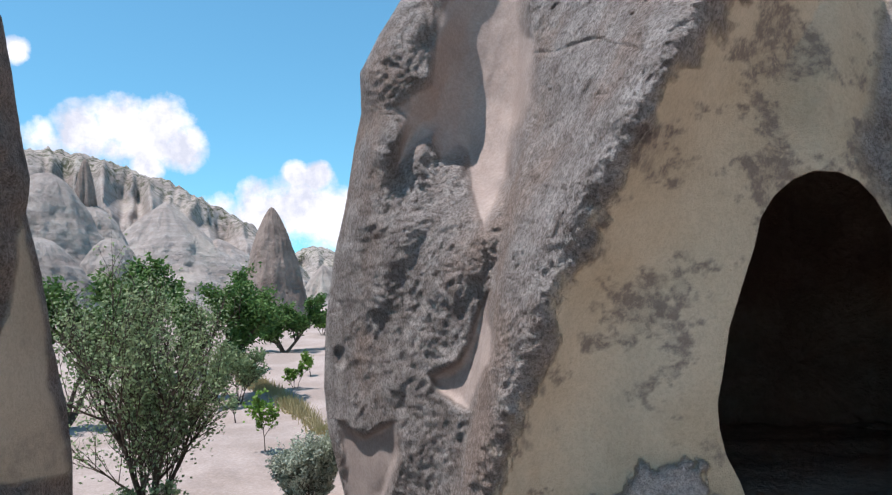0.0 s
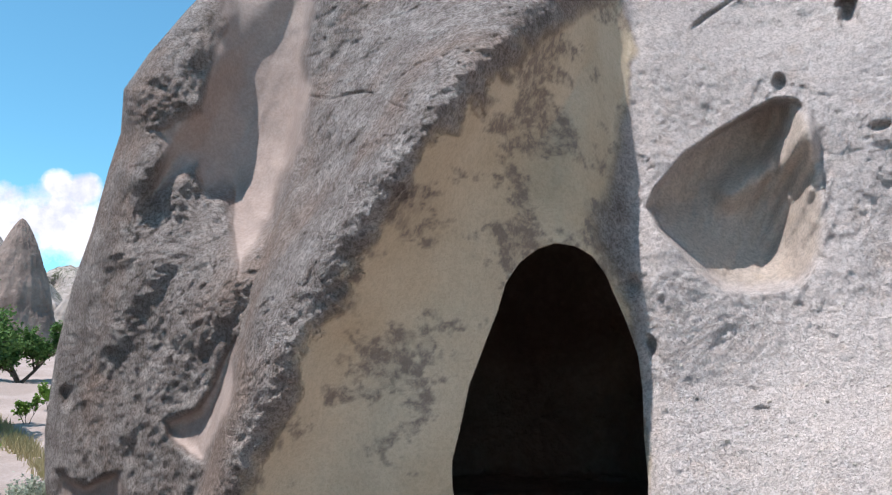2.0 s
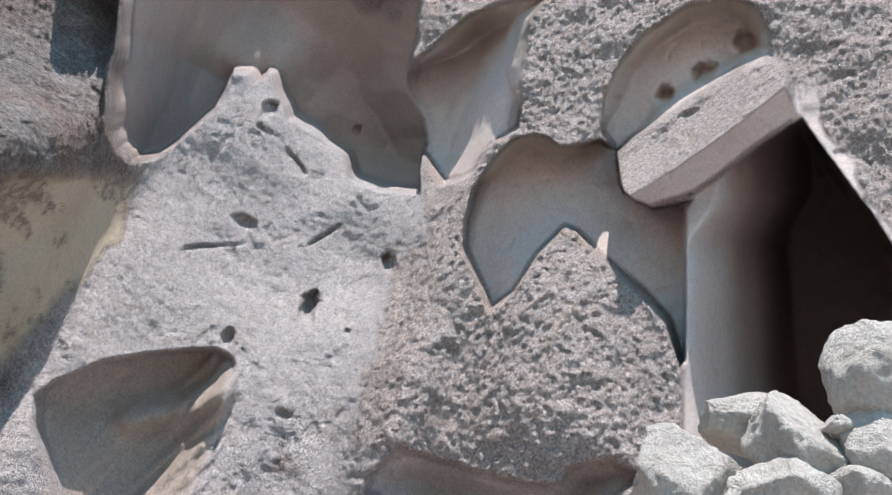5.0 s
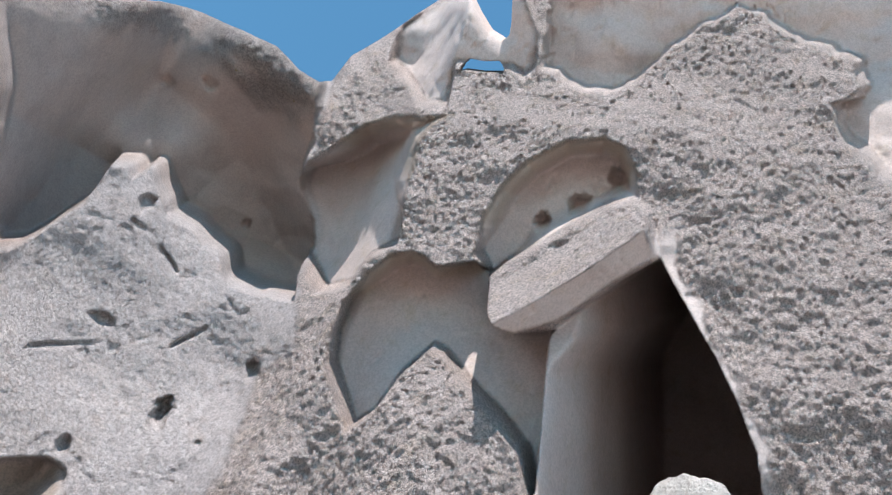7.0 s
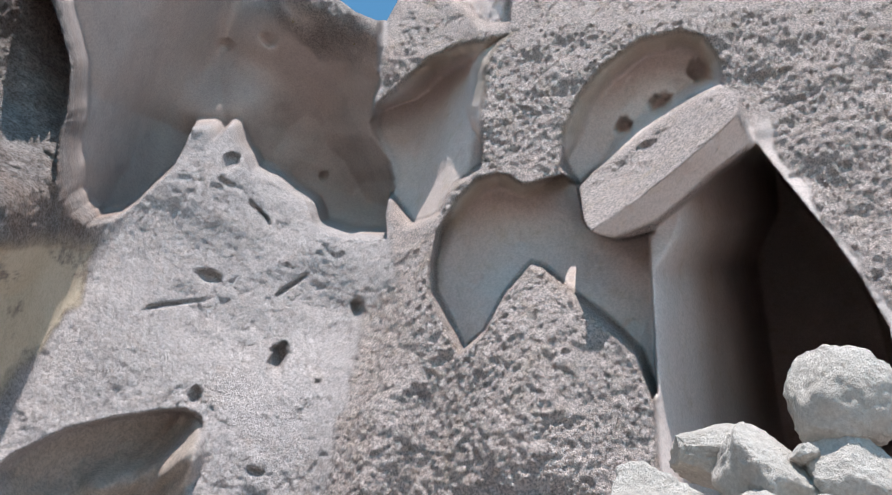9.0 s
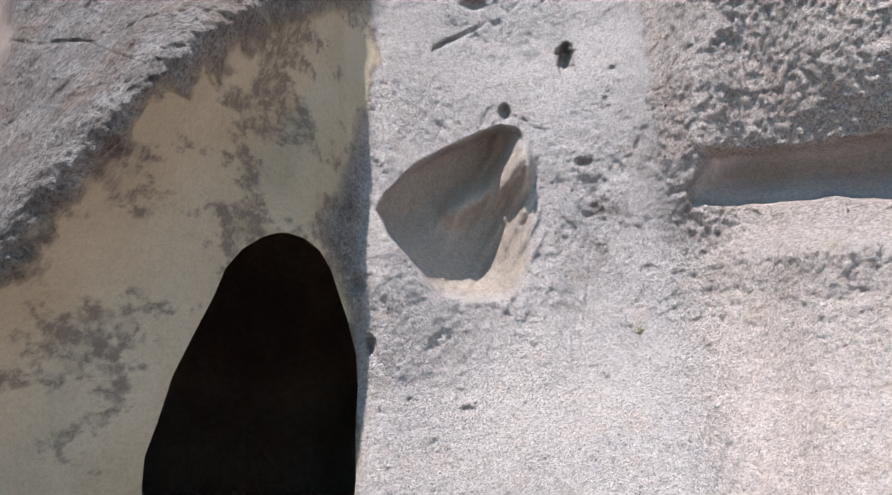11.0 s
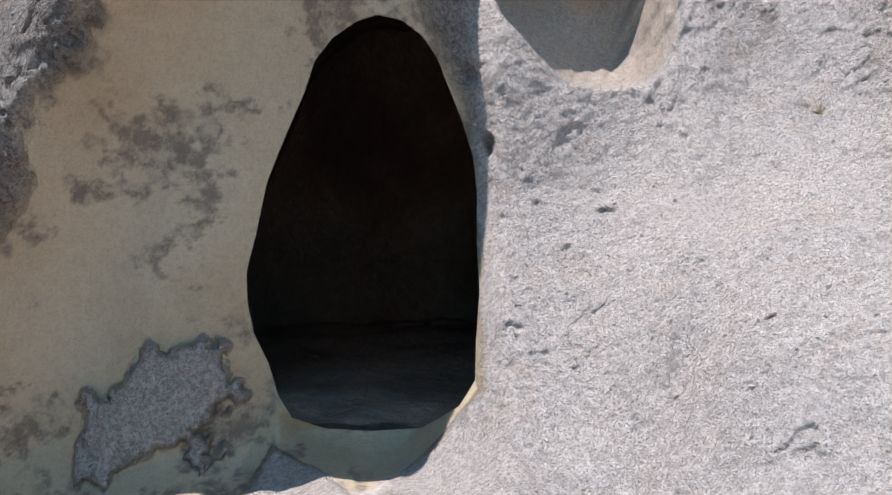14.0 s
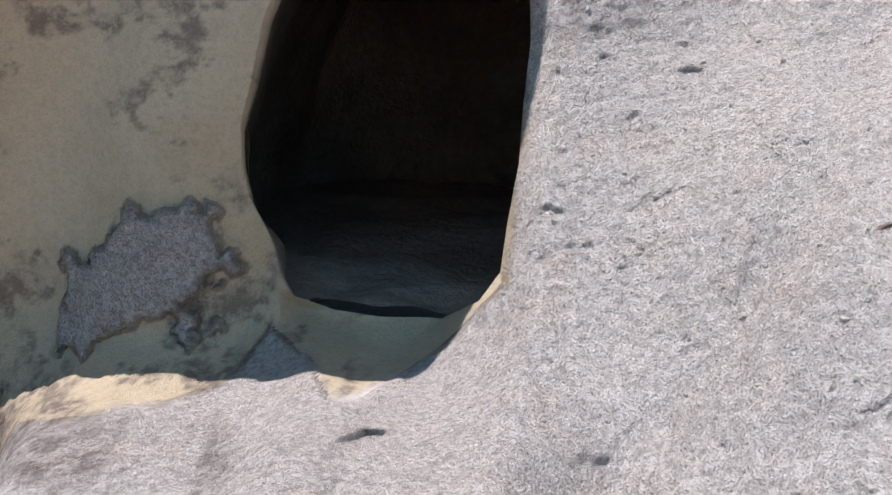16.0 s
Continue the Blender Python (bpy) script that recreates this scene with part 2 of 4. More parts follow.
def inside(poly, a, e):
    """Signed distance to a closed outline, positive inside, in degrees of arc."""
    pts = np.array(poly, float)
    k = math.cos(radians(float(pts[:, 1].mean())))
    best, odd = np.full(a.shape, 1e9), np.zeros(a.shape, bool)
    for (x0, y0), (x1, y1) in zip(pts, np.roll(pts, -1, 0)):
        dx, dy = (x1 - x0) * k, y1 - y0
        px, py = (a - x0) * k, e - y0
        t = np.clip((px * dx + py * dy) / (dx * dx + dy * dy + 1e-9), 0, 1)
        best = np.minimum(best, (px - t * dx) ** 2 + (py - t * dy) ** 2)
        if y0 != y1:
            odd ^= ((y0 > e) != (y1 > e)) & (a < x0 + (e - y0) * (x1 - x0) / (y1 - y0))
    return np.where(odd, 1, -1) * np.sqrt(best)


def along(line, a, e):
    """Distance to an open line, in degrees."""
    best = np.full(a.shape, 1e9)
    for (x0, y0), (x1, y1) in zip(line, line[1:]):
        dx, dy = x1 - x0, y1 - y0
        t = np.clip(((a - x0) * dx + (e - y0) * dy) / (dx * dx + dy * dy), 0, 1)
        best = np.minimum(best, (a - x0 - t * dx) ** 2 + (e - y0 - t * dy) ** 2)
    return np.sqrt(best)


def mesh_from(name, verts, faces, mat, smooth=True):
    me = bpy.data.meshes.new(name)
    verts, faces = np.asarray(verts, np.float32), np.asarray(faces, np.int32)
    me.vertices.add(len(verts))
    me.vertices.foreach_set("co", verts.ravel())
    n = faces.shape[1]
    me.loops.add(faces.size)
    me.loops.foreach_set("vertex_index", faces.ravel())
    me.polygons.add(len(faces))
    me.polygons.foreach_set("loop_start", np.arange(0, faces.size, n, dtype=np.int32))
    me.polygons.foreach_set("loop_total", np.full(len(faces), n, np.int32))
    me.polygons.foreach_set("use_smooth", np.full(len(faces), smooth))
    me.update(calc_edges=True)
    me.validate()
    me.materials.append(mat)
    return me


def zone(me, name, values, count):
    at = me.attributes.new(name, "FLOAT", "POINT")
    full = np.zeros(count, np.float32)
    full[: values.size] = values.ravel()
    at.data.foreach_set("value", full)


def part(name, me, parent, label=""):
    ob = new(name, me)
    ob.parent = parent
    return tagged(ob, label)


# ---- the cliff ----
# The cliff curves round a point at eye height; a is the bearing from it, e the elevation, both in degrees.
MID = np.array((0.2, 0.0, 1.6))


def place(a, e, d):
    ar, er = np.radians(a), np.radians(e)
    return np.stack([MID[0] + d * np.sin(ar), MID[1] + d * np.cos(ar), MID[2] + d * np.tan(er)], -1)


SKYLINE = ((-9.5, -60), (-10.3, -10.3), (-11.2, -5.9), (-11.4, -2.7), (-11.1, 2.3), (-10.4, 6.9), (-9.5, 10.5), (-8.7, 14.8), (-8.1, 17.3), (-8.1, 20.2),
        (-6.6, 22.8), (-4.3, 25.8), (-0.8, 29.7), (6, 35), (12, 39.5), (18, 43.4), (26.7, 47), (31.3, 48), (34.5, 48.7), (38.2, 49.1), (41.6, 48.6),
        (44.7, 48.6), (45.3, 50.7), (48, 53.1), (50.1, 55.1), (53, 57.3), (56.3, 57.7), (57.7, 57), (59.9, 56), (61.9, 55.7), (62.5, 56.2),
        (62.3, 57.1), (60.9, 60.2), (66.6, 64.1), (113, 64.5), (113, -60))
SKY_HOLE = ((57.8, 53.1), (58.6, 54), (60.5, 54.1), (62.2, 54.4), (63.6, 53.8), (60.8, 53.4))
CAVE = ((23.6, 10.7), (25.2, 10.4), (26.4, 9.6), (27.3, 8.3), (28, 6.5), (28.7, 4.7), (29.4, 2.3), (29.6, -0.1), (29.5, -3.3), (29.6, -6.5), (29.3, -9.6),
        (29.2, -11.9), (28.2, -13.4), (25.9, -14.5), (22.8, -14.6), (19.9, -14.3), (18, -13.6), (17.2, -12.2), (16.7, -10.4), (15.9, -8.6),
        (15.6, -6.8), (15.6, -5), (16.2, -2.8), (16.9, 0.3), (18.1, 3.3), (19.2, 5.9), (19.8, 7.8), (20.9, 9.3), (22.3, 10.3))
SCOOP = ((30.5, 12.9), (31.3, 14.4), (33.5, 16.5), (35.9, 17.9), (38.6, 19.1), (40.1, 19.6), (41.6, 19.4), (42.6, 18.2), (43.1, 15.7), (43.2, 13.2),
        (43, 10.7), (42.5, 8.6), (41.4, 7.2), (40.5, 6.5), (37.4, 6.4), (35.6, 6.7), (34.4, 7.7), (32.4, 10.1), (31.4, 11.2))
OCHRE = ((29.7, 27.7), (26.5, 27.1), (22.6, 25.2), (18.7, 22.7), (15.2, 19.6), (12.6, 16.1), (10.2, 12), (7.6, 8), (5, 5), (4, 1), (2.4, -4), (0.1, -8.9),
        (-2, -16.2), (5, -21), (30, -21), (29.6, -6), (28.8, 5.8), (26.7, 10.8), (26.8, 12.3), (27.9, 14.5), (28.8, 17.2), (29.8, 21.1), (30.5, 24))
GROOVE = ((5.2, 36), (5.1, 24.8), (4.6, 20.5), (3.4, 14.4), (2.3, 9.4), (0.7, 3.5), (-0.6, -1.5), (-0.9, -4.8), (-2.3, -9.2), (-4, -14), (-6, -30))
CREST = ((27, 30), (22.5, 28), (17, 24.5), (12, 19), (8.5, 14), (5.5, 9), (3.2, 3), (1, -2.5), (-0.8, -7), (-2.5, -14))
BROWN = ((-1.5, 31), (-2, 25.2), (-2.6, 22.9), (-3.2, 19.3), (-6.1, 17.7), (-5.5, 13.5), (-3.2, 15.1), (-1.1, 13), (-0.5, 9.5), (0.6, 8.6), (2, 11.1),
        (3.4, 15.3), (4.7, 19.3), (5, 25), (5.2, 36))
UPPER = ((11, 45), (19, 40.5), (21.5, 38), (23.3, 35.2), (25.4, 31.8), (26.2, 30.2), (28.4, 28.6), (30.2, 29.8), (31.2, 32),
        (32.2, 34.3), (32, 37), (33.1, 37.4), (34.1, 36.9), (34.7, 38.1), (36.2, 36.8), (37.9, 35.9), (40.1, 35.8), (43.2, 35), (45.1, 33.8),
        (47.8, 33.7), (51.2, 34.3), (50.4, 36.6), (50.2, 38.3), (47, 40.9), (46.4, 43.9), (45.5, 46.6), (44.3, 49.2), (39.6, 54.8), (20, 51), (10, 48))
UPPER_CRUST = ((5, 38), (17.8, 41.8), (21.7, 43.3), (25.5, 44.2), (29.4, 45.8), (32.1, 46.4), (35.6, 46), (38, 44.7), (42.7, 45), (45.2, 46.3), (46, 50), (29, 53),
        (0, 42))
PILLAR = ((51.6, 16.2), (51.4, 21.5), (50.9, 24.9), (50.8, 28.9), (52.6, 31.8), (51.2, 34.3), (50.4, 36.6), (50.2, 38.3), (47, 40.9), (46.4, 43.9),
        (44.7, 48.7), (46.4, 59), (62.7, 67.6), (114, 68), (114, 17))
ARCH_HIGH = ((45.8, 40.9), (46.4, 43.2), (47.8, 45), (49.9, 47.3), (52.9, 48.9), (59.5, 50.5), (57.7, 49.2), (57, 47.9), (57.5, 45.2), (58.3, 40.7), (56, 38.9), (55.2, 36.6), (52.6, 35.2), (50, 36.8), (47.6, 39.5))
ARCH_LOW = ((56.0, 31.5), (55.5, 33.4), (55.5, 35.9), (56.4, 38.3), (57.8, 40.0), (59.8, 40.8), (61.3, 40.7), (62.5, 40.2), (64.5, 40.7), (66.0, 41.1), (67.5, 40.4), (69.0, 37.6),
        (71.4, 36.8), (75.0, 37.6), (75.6, 33.1), (75.8, 27.0), (75.0, 26.0), (73.6, 29.0), (71.0, 31.0), (67.8, 32.7), (65.2, 34.2), (64.2, 34.4), (62.5, 32.2), (61.3, 29.2), (59.6, 27.5), (57.8, 29.6))
ARCH_DOOR = ((67.6, 40), (65.6, 41.5), (65.2, 43.8), (66.2, 46.4), (68.4, 48.6), (72.2, 50.4), (76.5, 50.9), (79, 50.3), (80.7, 48.6), (80.9, 46.8), (74.7, 44.2),
        (68.8, 41.2))
LINTEL = ((67.8, 39.6), (68.8, 41.4), (71.6, 43.1), (74.6, 44.8), (77.6, 46.3), (80.9, 46.7), (82.2, 46), (82.5, 45.1), (83.3, 42.9), (79.7, 41.1), (75, 38),
        (71.4, 36.8), (69.7, 37.1), (68.3, 38.1))
BEAM = (75.5, 41.2)
DOOR = ((74, 37.1), (75, 38), (79.7, 41.1), (83.3, 42.8), (85.9, 39.7), (88.4, 36.5), (90.1, 33.7), (91.4, 30.6), (91.9, 26), (92, 19), (76, 19), (75.2, 25),
        (74.7, 30.8))
TOP_SHADE = ((67.1, 54.4), (69.2, 54.4), (72.4, 53.4), (75.8, 53.2), (81.7, 55.7), (89.9, 58.5), (98, 55), (101.5, 53.3), (101.2, 51.8), (98.8, 51.4),
        (99.6, 48.9), (102.9, 45.4), (105.3, 42.9), (114, 40), (114, 70), (64.6, 69.7))
TOP_ARCH = ((49.4, 51.5), (48.7, 54), (53.6, 58.2), (61.2, 60.9), (66.6, 57), (67.1, 54.4), (65.7, 53.6), (63.8, 54), (57.7, 53.3), (58.4, 50.6), (55.2, 49.8),
        (52.6, 50.7))
BAND = ((55.3, 17.1), (59.5, 17.2), (63.6, 16.9), (67.2, 17.2), (67.6, 18.6), (70.8, 19.8), (73.7, 19), (71.2, 16.5), (69.2, 14.3), (67.6, 12), (63.4, 12.7),
        (58.6, 13), (54.5, 12.8), (53.6, 14.4))
ROUGH_LOW = ((6.5, -15.2), (7.3, -12.3), (8.6, -9.5), (10.2, -8.6), (11.7, -9.1), (13.2, -8.9), (14.9, -10.2), (15.2, -12.3), (13.4, -13.8), (10.1, -14.9))
HOLLOW = ((0.4, 4.4), (-0.3, -1.5), (-1.2, -4.6), (-3.2, -3.9), (-4.6, -2), (-2.1, -0.8), (-1.2, 1.9))
UNDERCUT = ((-10.7, -5), (-8.7, -5.8), (-7, -5.5), (-6.7, -7.8), (-7.8, -11.6), (-11.2, -11.3), (-10, -22), (-10.5, -12))
# Pale, sunlit foot of the rock; its notch follows the shadow under the mouth.
PALE_LIT_LOW = ((-5, -60), (5, -19.8), (13.1, -18.8), (15.1, -17.8), (16.9, -15.3), (19.6, -16.8), (21.9, -18.3), (23.4, -18.3), (24.6, -17.3), (27.6, -14.6),
        (29.4, -12.6), (40, -12), (40, -60))
SILL = ((16.8, -13.2), (17.1, -15.3), (19.6, -16.9), (21.9, -18.4), (23.4, -18.4), (24.6, -17.3), (27.6, -14.6), (29.2, -12.4), (23, -12))
# bearing, elevation, half width, half height, depth of pits and holes
PITS = ((-6.0, -1.0, 0.7, 0.8, 0.04), (45.3, 24.2, 0.95, 1.1, 0.2), (43.5, 36.9, 0.35, 0.35, 0.08), (38.2, 28.3, 1.0, 0.45, 0.08), (40.5, 20.6, 0.55, 0.8, 0.1), (50.3, 29.2, 0.7, 0.9, 0.12), (30.4, 2.9, 0.42, 1, 0.1), 
        (29.4, 7.6, 0.45, 0.8, 0.06), (46.6, 16.8, 0.8, 0.35, 0.06), (37.6, -1.5, 0.6, 0.35, 0.03), (36, 35.9, 0.7, 0.7, 0.1), (71.2, 44.3, 0.95, 0.8, 0.16), (74.6, 45.9, 1.0, 0.8, 0.16), 
        (78.3, 47.8, 1.1, 0.9, 0.16), (48.8, 23.3, 0.35, 0.3, 0.04), (24.2, -19.6, 1.4, 0.45, 0.06), (-10.3, -0.5, 0.4, 0.8, 0.1), (34.4, 44.4, 0.9, 0.5, 0.06), (31, 42.7, 0.7, 0.4, 0.05))
SLITS = (((35.0, 25.1), (38.1, 26.4), (39.8, 27.4)), ((36.0, 34.9), (37.9, 34.6), (41.2, 33.2)), ((43.6, 28.4), (45.6, 30.6)), ((5.0, 21.0), (9.0, 21.6), (12.0, 20.8)))


def cliff_shape(a, e):
    """Distance and the zones of stone, for arrays of bearing and elevation."""
    base = sum(np.interp(a + k, (-14, -8, -4, 0, 5, 10, 16, 24, 31, 38, 45, 52, 60, 75, 90, 112), (4.4, 3.7, 3.25, 2.9, 2.55, 2.38, 2.42, 2.75, 3.0, 3.1, 3.15, 3.1, 2.95, 2.8, 2.9, 3.2)) for k in (-3.0, -1.5, 0, 1.5, 3.0)) / 5
    foot = np.interp(e + 18 * step(23, 13, a), (-60, -45, -35, -25, -12, 0, 70), (0.36, 0.47, 0.58, 0.72, 0.9, 1, 1))
    d = base * (1 + (foot - 1) * step(-6, 8, a))
    lean = 0.75 * step(24, 31, a) * (1 - 0.5 * step(52, 57, a))
    d = d * (1 + lean * np.interp(e, (-22, -12, 0, 12, 25, 38, 52, 66), (-0.1, -0.05, 0.03, 0.14, 0.27, 0.42, 0.6, 0.75)))
    d = d * (1 - 0.16 * step(33, 46, a) * step(8, -10, e))
    p = place(a, e, d)
    wob = fbm(p, 5.0, 3) * 0.45
    aw, ew = a + wob, e + 0.7 * fbm(p + 9.1, 5.0, 3) * 0.45
    d = d + 0.09 * fbm(p, 0.9, 3)
    ochre, cave = inside(OCHRE, aw, ew), inside(CAVE, a + 0.25 * wob, e)
    low_lit, sill = inside(PALE_LIT_LOW, aw, ew), inside(SILL, a, e)
    upper, pillar = inside(UPPER, a + 0.5 * wob, e + 0.4 * wob), inside(PILLAR, aw, e)
    # the crest leans back above the ochre face, and the foot comes forward below the mouth
    d = d * (1 + 0.32 * step(0.5, -14, ochre) * step(30, 24, a) * step(-8, 4, a) * step(5, 15, e) * step(0.3, -0.3, upper)) * (1 - 0.22 * step(-15, -26, e) * step(2, 8, a) * step(36, 28, a))
    # left boulder, groove, and the long ridge that shades the ochre face
    left = np.interp(e, [q[1] for q in GROOVE[::-1]], [q[0] for q in GROOVE[::-1]]) - a
    d = d + 0.32 * step(-0.25, 0.7, left) * np.exp(-np.maximum(left, 0) / 4) * step(38, 30, e)
    d = d - 0.3 * np.exp(-(along(CREST, a, e) / 3.2) ** 2) * step(29, 19, a) + 0.08 * step(17, 27, a) * step(20, 29, e)
    brown = step(-0.5, 0.6, inside(BROWN, a + 1.6 * wob, e + 1.6 * wob))
    d = d + 0.07 * step(-0.4, 1.6, inside(BROWN, a + 0.6 * wob, e + 0.6 * wob))
    hollow, under_cut = inside(HOLLOW, a + 0.8 * wob, e + 0.8 * wob), inside(UNDERCUT, a + 0.8 * wob, e + 0.8 * wob)
    d = d + 0.1 * step(-0.2, 1.0, hollow) + 0.1 * step(-0.1, 0.6, under_cut)
    d = d - 0.06 * np.exp(-(along(((-3.2, 15.0), (-5.2, 10.5), (-7.8, 4)), aw, ew) / 1.3) ** 2) - 0.05 * np.exp(-(along(((0.6, 9), (-2.5, 4), (-6, -3)), aw, ew) / 1.5) ** 2)
    d = d - 0.07 * np.exp(-(along(((-1.6, 23), (-3.6, 18.5), (-7.2, 14.5)), aw, ew) / 1.2) ** 2) - 0.06 * np.exp(-(along(((-6.5, 15.5), (-8.5, 9)), aw, ew) / 1.1) ** 2)
    d = d + 0.05 * fbm(p + 3, 2.2, 3) * step(0, 1.5, left) * (1 - 0.85 * brown)
    in_ochre = step(-0.9, 0.7, ochre + 0.8 * fbm(p + 13, 9.0, 4, 0.65) * step(26, 20, a)) * step(0.3, -0.3, low_lit)
    d = d + 0.2 * step(-0.5, 6.5, ochre) * step(31, 24, a) + 0.012 * in_ochre
    # pale slab, its right-hand corner, the wall above
    in_upper = step(0.0, 0.45, upper)
    d = d + in_upper * (1.5 + 0.3 * step(0, 5, upper)) - 2.3 * in_upper * np.clip((e - 36) / 14, 0, 1) * (0.35 + 0.65 * step(24, 36, a))
    in_pillar = step(0, 0.6, pillar)
    d = d - 0.22 * np.exp(-((a - 53.5) / 3.0) ** 2) * step(8, 20, e) * step(58, 50, e)
    d = d + 0.3 * step(53, 60, a) * step(34, 20, e) - 0.38 * step(54, 62, a) * step(13.5, 9, e)
    mound = np.exp(-(((a - 65) / 7.5) ** 2 + ((e - 24) / 7) ** 2))
    d = d - 0.3 * mound
    d = d + 0.1 * step(0, 0.5, inside(BAND, aw, ew)) + 0.18 * step(0, 2.5, inside(BAND, aw, ew))
    # carved arches, lintel, doorway
    hi, lo, dn, li = (inside(q, a + 0.15 * wob, e) for q in (ARCH_HIGH, ARCH_LOW, ARCH_DOOR, LINTEL))
    # the backs of the arches stand upright in the leaning face
    upright = lambda top: base * lean * (np.interp(top, (25, 38, 52, 66), (0.26, 0.42, 0.6, 0.75)) - np.interp(e, (25, 38, 52, 66), (0.26, 0.42, 0.6, 0.75)))
    d = d + step(0, 0.2 + 1.9 * step(41.5, 45, e), hi) * (1 - in_upper) * (0.5 + upright(51.5)) + step(0, 0.15 + 1.3 * step(35.5, 38.5, e) * step(66, 61, a), lo) * (1 - step(-0.05, 0.3, inside(DOOR, a, e))) * (0.38 + upright(42.0)) + step(0, 0.2 + 1.4 * step(41, 44.5, e), dn) * (0.3 + upright(52.0)) - 0.34 * step(-0.1, 0.25, li) * np.interp(BEAM[1] - e + (a - BEAM[0]) * 0.596, (-3.0, 0.1, 2.9), (0.1, 1.0, 0.15))
    door = inside(DOOR, a, e)
    reveal = a - np.interp(e, (19, 25, 31, 37), (76, 75.2, 74.7, 74)) - 2.2 * step(34, 38, e)
    d = d + step(-0.05, 0.3, door) * (0.12 + 0.5 * step(0.2, 3.2, reveal) + 1.0 * step(2.6, 6.0, reveal) + 2.6 * step(5.2, 7.5, reveal) * step(0.2, 1.4, door))
    beside = a - np.interp(e, (20, 31, 42.6), (91, 90.4, 82.8))
    jamb = step(-0.5, 0, beside) * step(2.6, 1.9, beside + wob) * step(27, 30, e + wob) * step(46, 44, e + wob)
    top = inside(TOP_SHADE, aw, ew)
    d = d + step(0, 0.3, top) * (0.6 - 0.085 * np.maximum(e - 53, 0))
    arch = inside(TOP_ARCH, a + 0.2 * wob, e)
    d = d + step(0, 0.35, arch) * (0.5 - 0.09 * np.maximum(e - 50.5, 0))
    # big scoop: a bowl with a tongue of stone in it
    sc = inside(SCOOP, a + 0.3 * wob, e + 0.2 * wob)
    tongue = np.exp(-(along(((36.9, 13.4), (39.4, 14.9), (42.6, 17.4)), a + 0.5 * wob, e + 0.5 * wob) / 1.15) ** 2)
    flute = np.sin((a - 0.5 * e) * 5.4 + 1.6 * fbm(p, 3.0, 2)) + 0.6 * fbm(p * np.array((1, 1, 0.3)), 30.0, 3, 0.6)
    bowl = 0.3 * step(0, 0.45, sc) * step(42.5, 38.5, a) + 0.16 * step(0, 3.2, sc) * (1 - 0.25 * step(38, 43, a))
    d = d + bowl - 0.17 * tongue * step(0.0, 0.8, sc) - 0.012 * flute * step(-1.0, 0.8, sc) * step(37.5, 40.5, a) - 0.005 * flute * step(0.5, 1.5, sc)
    # shallow gutter running down the slab, grained along its length
    gut = np.abs(a - np.interp(e, (-20, -14.5, -7.6, 0.3, 9.3, 14.2), (36.5, 40, 43.3, 45.2, 46.7, 47)))
    d = d + 0.05 * np.exp(-(gut / 1.6) ** 2) * step(17, 12, e) + 0.05 * np.exp(-((a - 41) / 6) ** 2) * step(-14, -4, e) * step(8, 0, e)
    d = d + 0.006 * fbm(np.stack([(a - (e * 0.16)) * 2.6, e * 0.12, 0 * a], -1), 1.0, 3, 0.7) * np.exp(-(gut / 2.2) ** 2) * step(19, 12, e)
    low = step(-0.1, 0.35, 0.6 * inside(ROUGH_LOW, a, e) + 0.9 * fbm(p + 9.1, 7.0, 5, 0.6))
    d = d - 0.035 * low
    d = d - 0.13 * np.exp(-((a - 31.6) / np.where(a < 31.6, 1.9, 7.0)) ** 2) * step(15, 7, e) - 0.08 * np.exp(-((a - 31.6) / np.where(a < 31.6, 1.6, 6.0)) ** 2) * step(6, 15, e) * step(30, 22, e)
    # runnel under the cave mouth
    run = np.abs(a - 24.0) - np.interp(e, (-26, -17.6, -14.5), (0.3, 0.5, 5.5))
    d = d + 0.04 * step(0.6, -1.8, run) * step(-13, -15, e) + 0.12 * step(0, 1.6, sill)
    # slanting pick grooves on the fresh slab
    comb = fbm(np.stack([(a - 0.42 * e) * 1.6, (e + 0.42 * a) * 0.22, 0 * a], -1), 1.0, 3, 0.65)
    d = d + 0.007 * comb * step(50, 54, a) * step(13, 9, e)
    # pits and slits
    ragged = 0.55 * fbm(p, 11.0, 4, 0.65)
    for pa, pe, ra, re, deep in PITS:
        q = np.sqrt(((a + 0.35 * wob - pa) / ra) ** 2 + ((e + 0.3 * wob - pe) / re) ** 2) + 0.45 * ragged
        d = d + 0.75 * deep * step(1.1, 0.4, q)
    for line in SLITS:
        d = d + 0.05 * step(0.24, 0.03, along(line, a + 0.7 * wob, e + 0.7 * wob)) * np.clip(0.6 + fbm(p, 6.0, 2), 0, 1)
    # zones
    in_cave = step(0, 0.4, cave)
    carved_area = np.clip(step(0, 0.6, hi) + step(0, 0.5, lo) + step(0, 0.5, dn) + step(-0.3, 0.5, top) + step(-0.1, 0.2, door) + step(0, 0.8, arch) + jamb, 0, 1)
    # the pale foot stops where the shadow below the mouth begins
    pale = np.clip(0.8 * low + step(28.5, 30.5, a + 0.3 * wob + 1.5 * step(-13, -17, e)) * step(-0.2, 0.3, -ochre) + step(-0.2, 0.3, low_lit + 0.5 * wob), 0, 1) * (1 - in_upper)
    carved = np.clip(in_pillar + 0.35 * step(0, 1.0, sc) + step(52, 56, aw) * step(20, 12, e), 0, 1)
    carved = np.maximum(carved, in_upper * 0.35)
    under = step(-1.0, 2.2, inside(UPPER_CRUST, a + 3 * wob, e + 2.5 * wob))
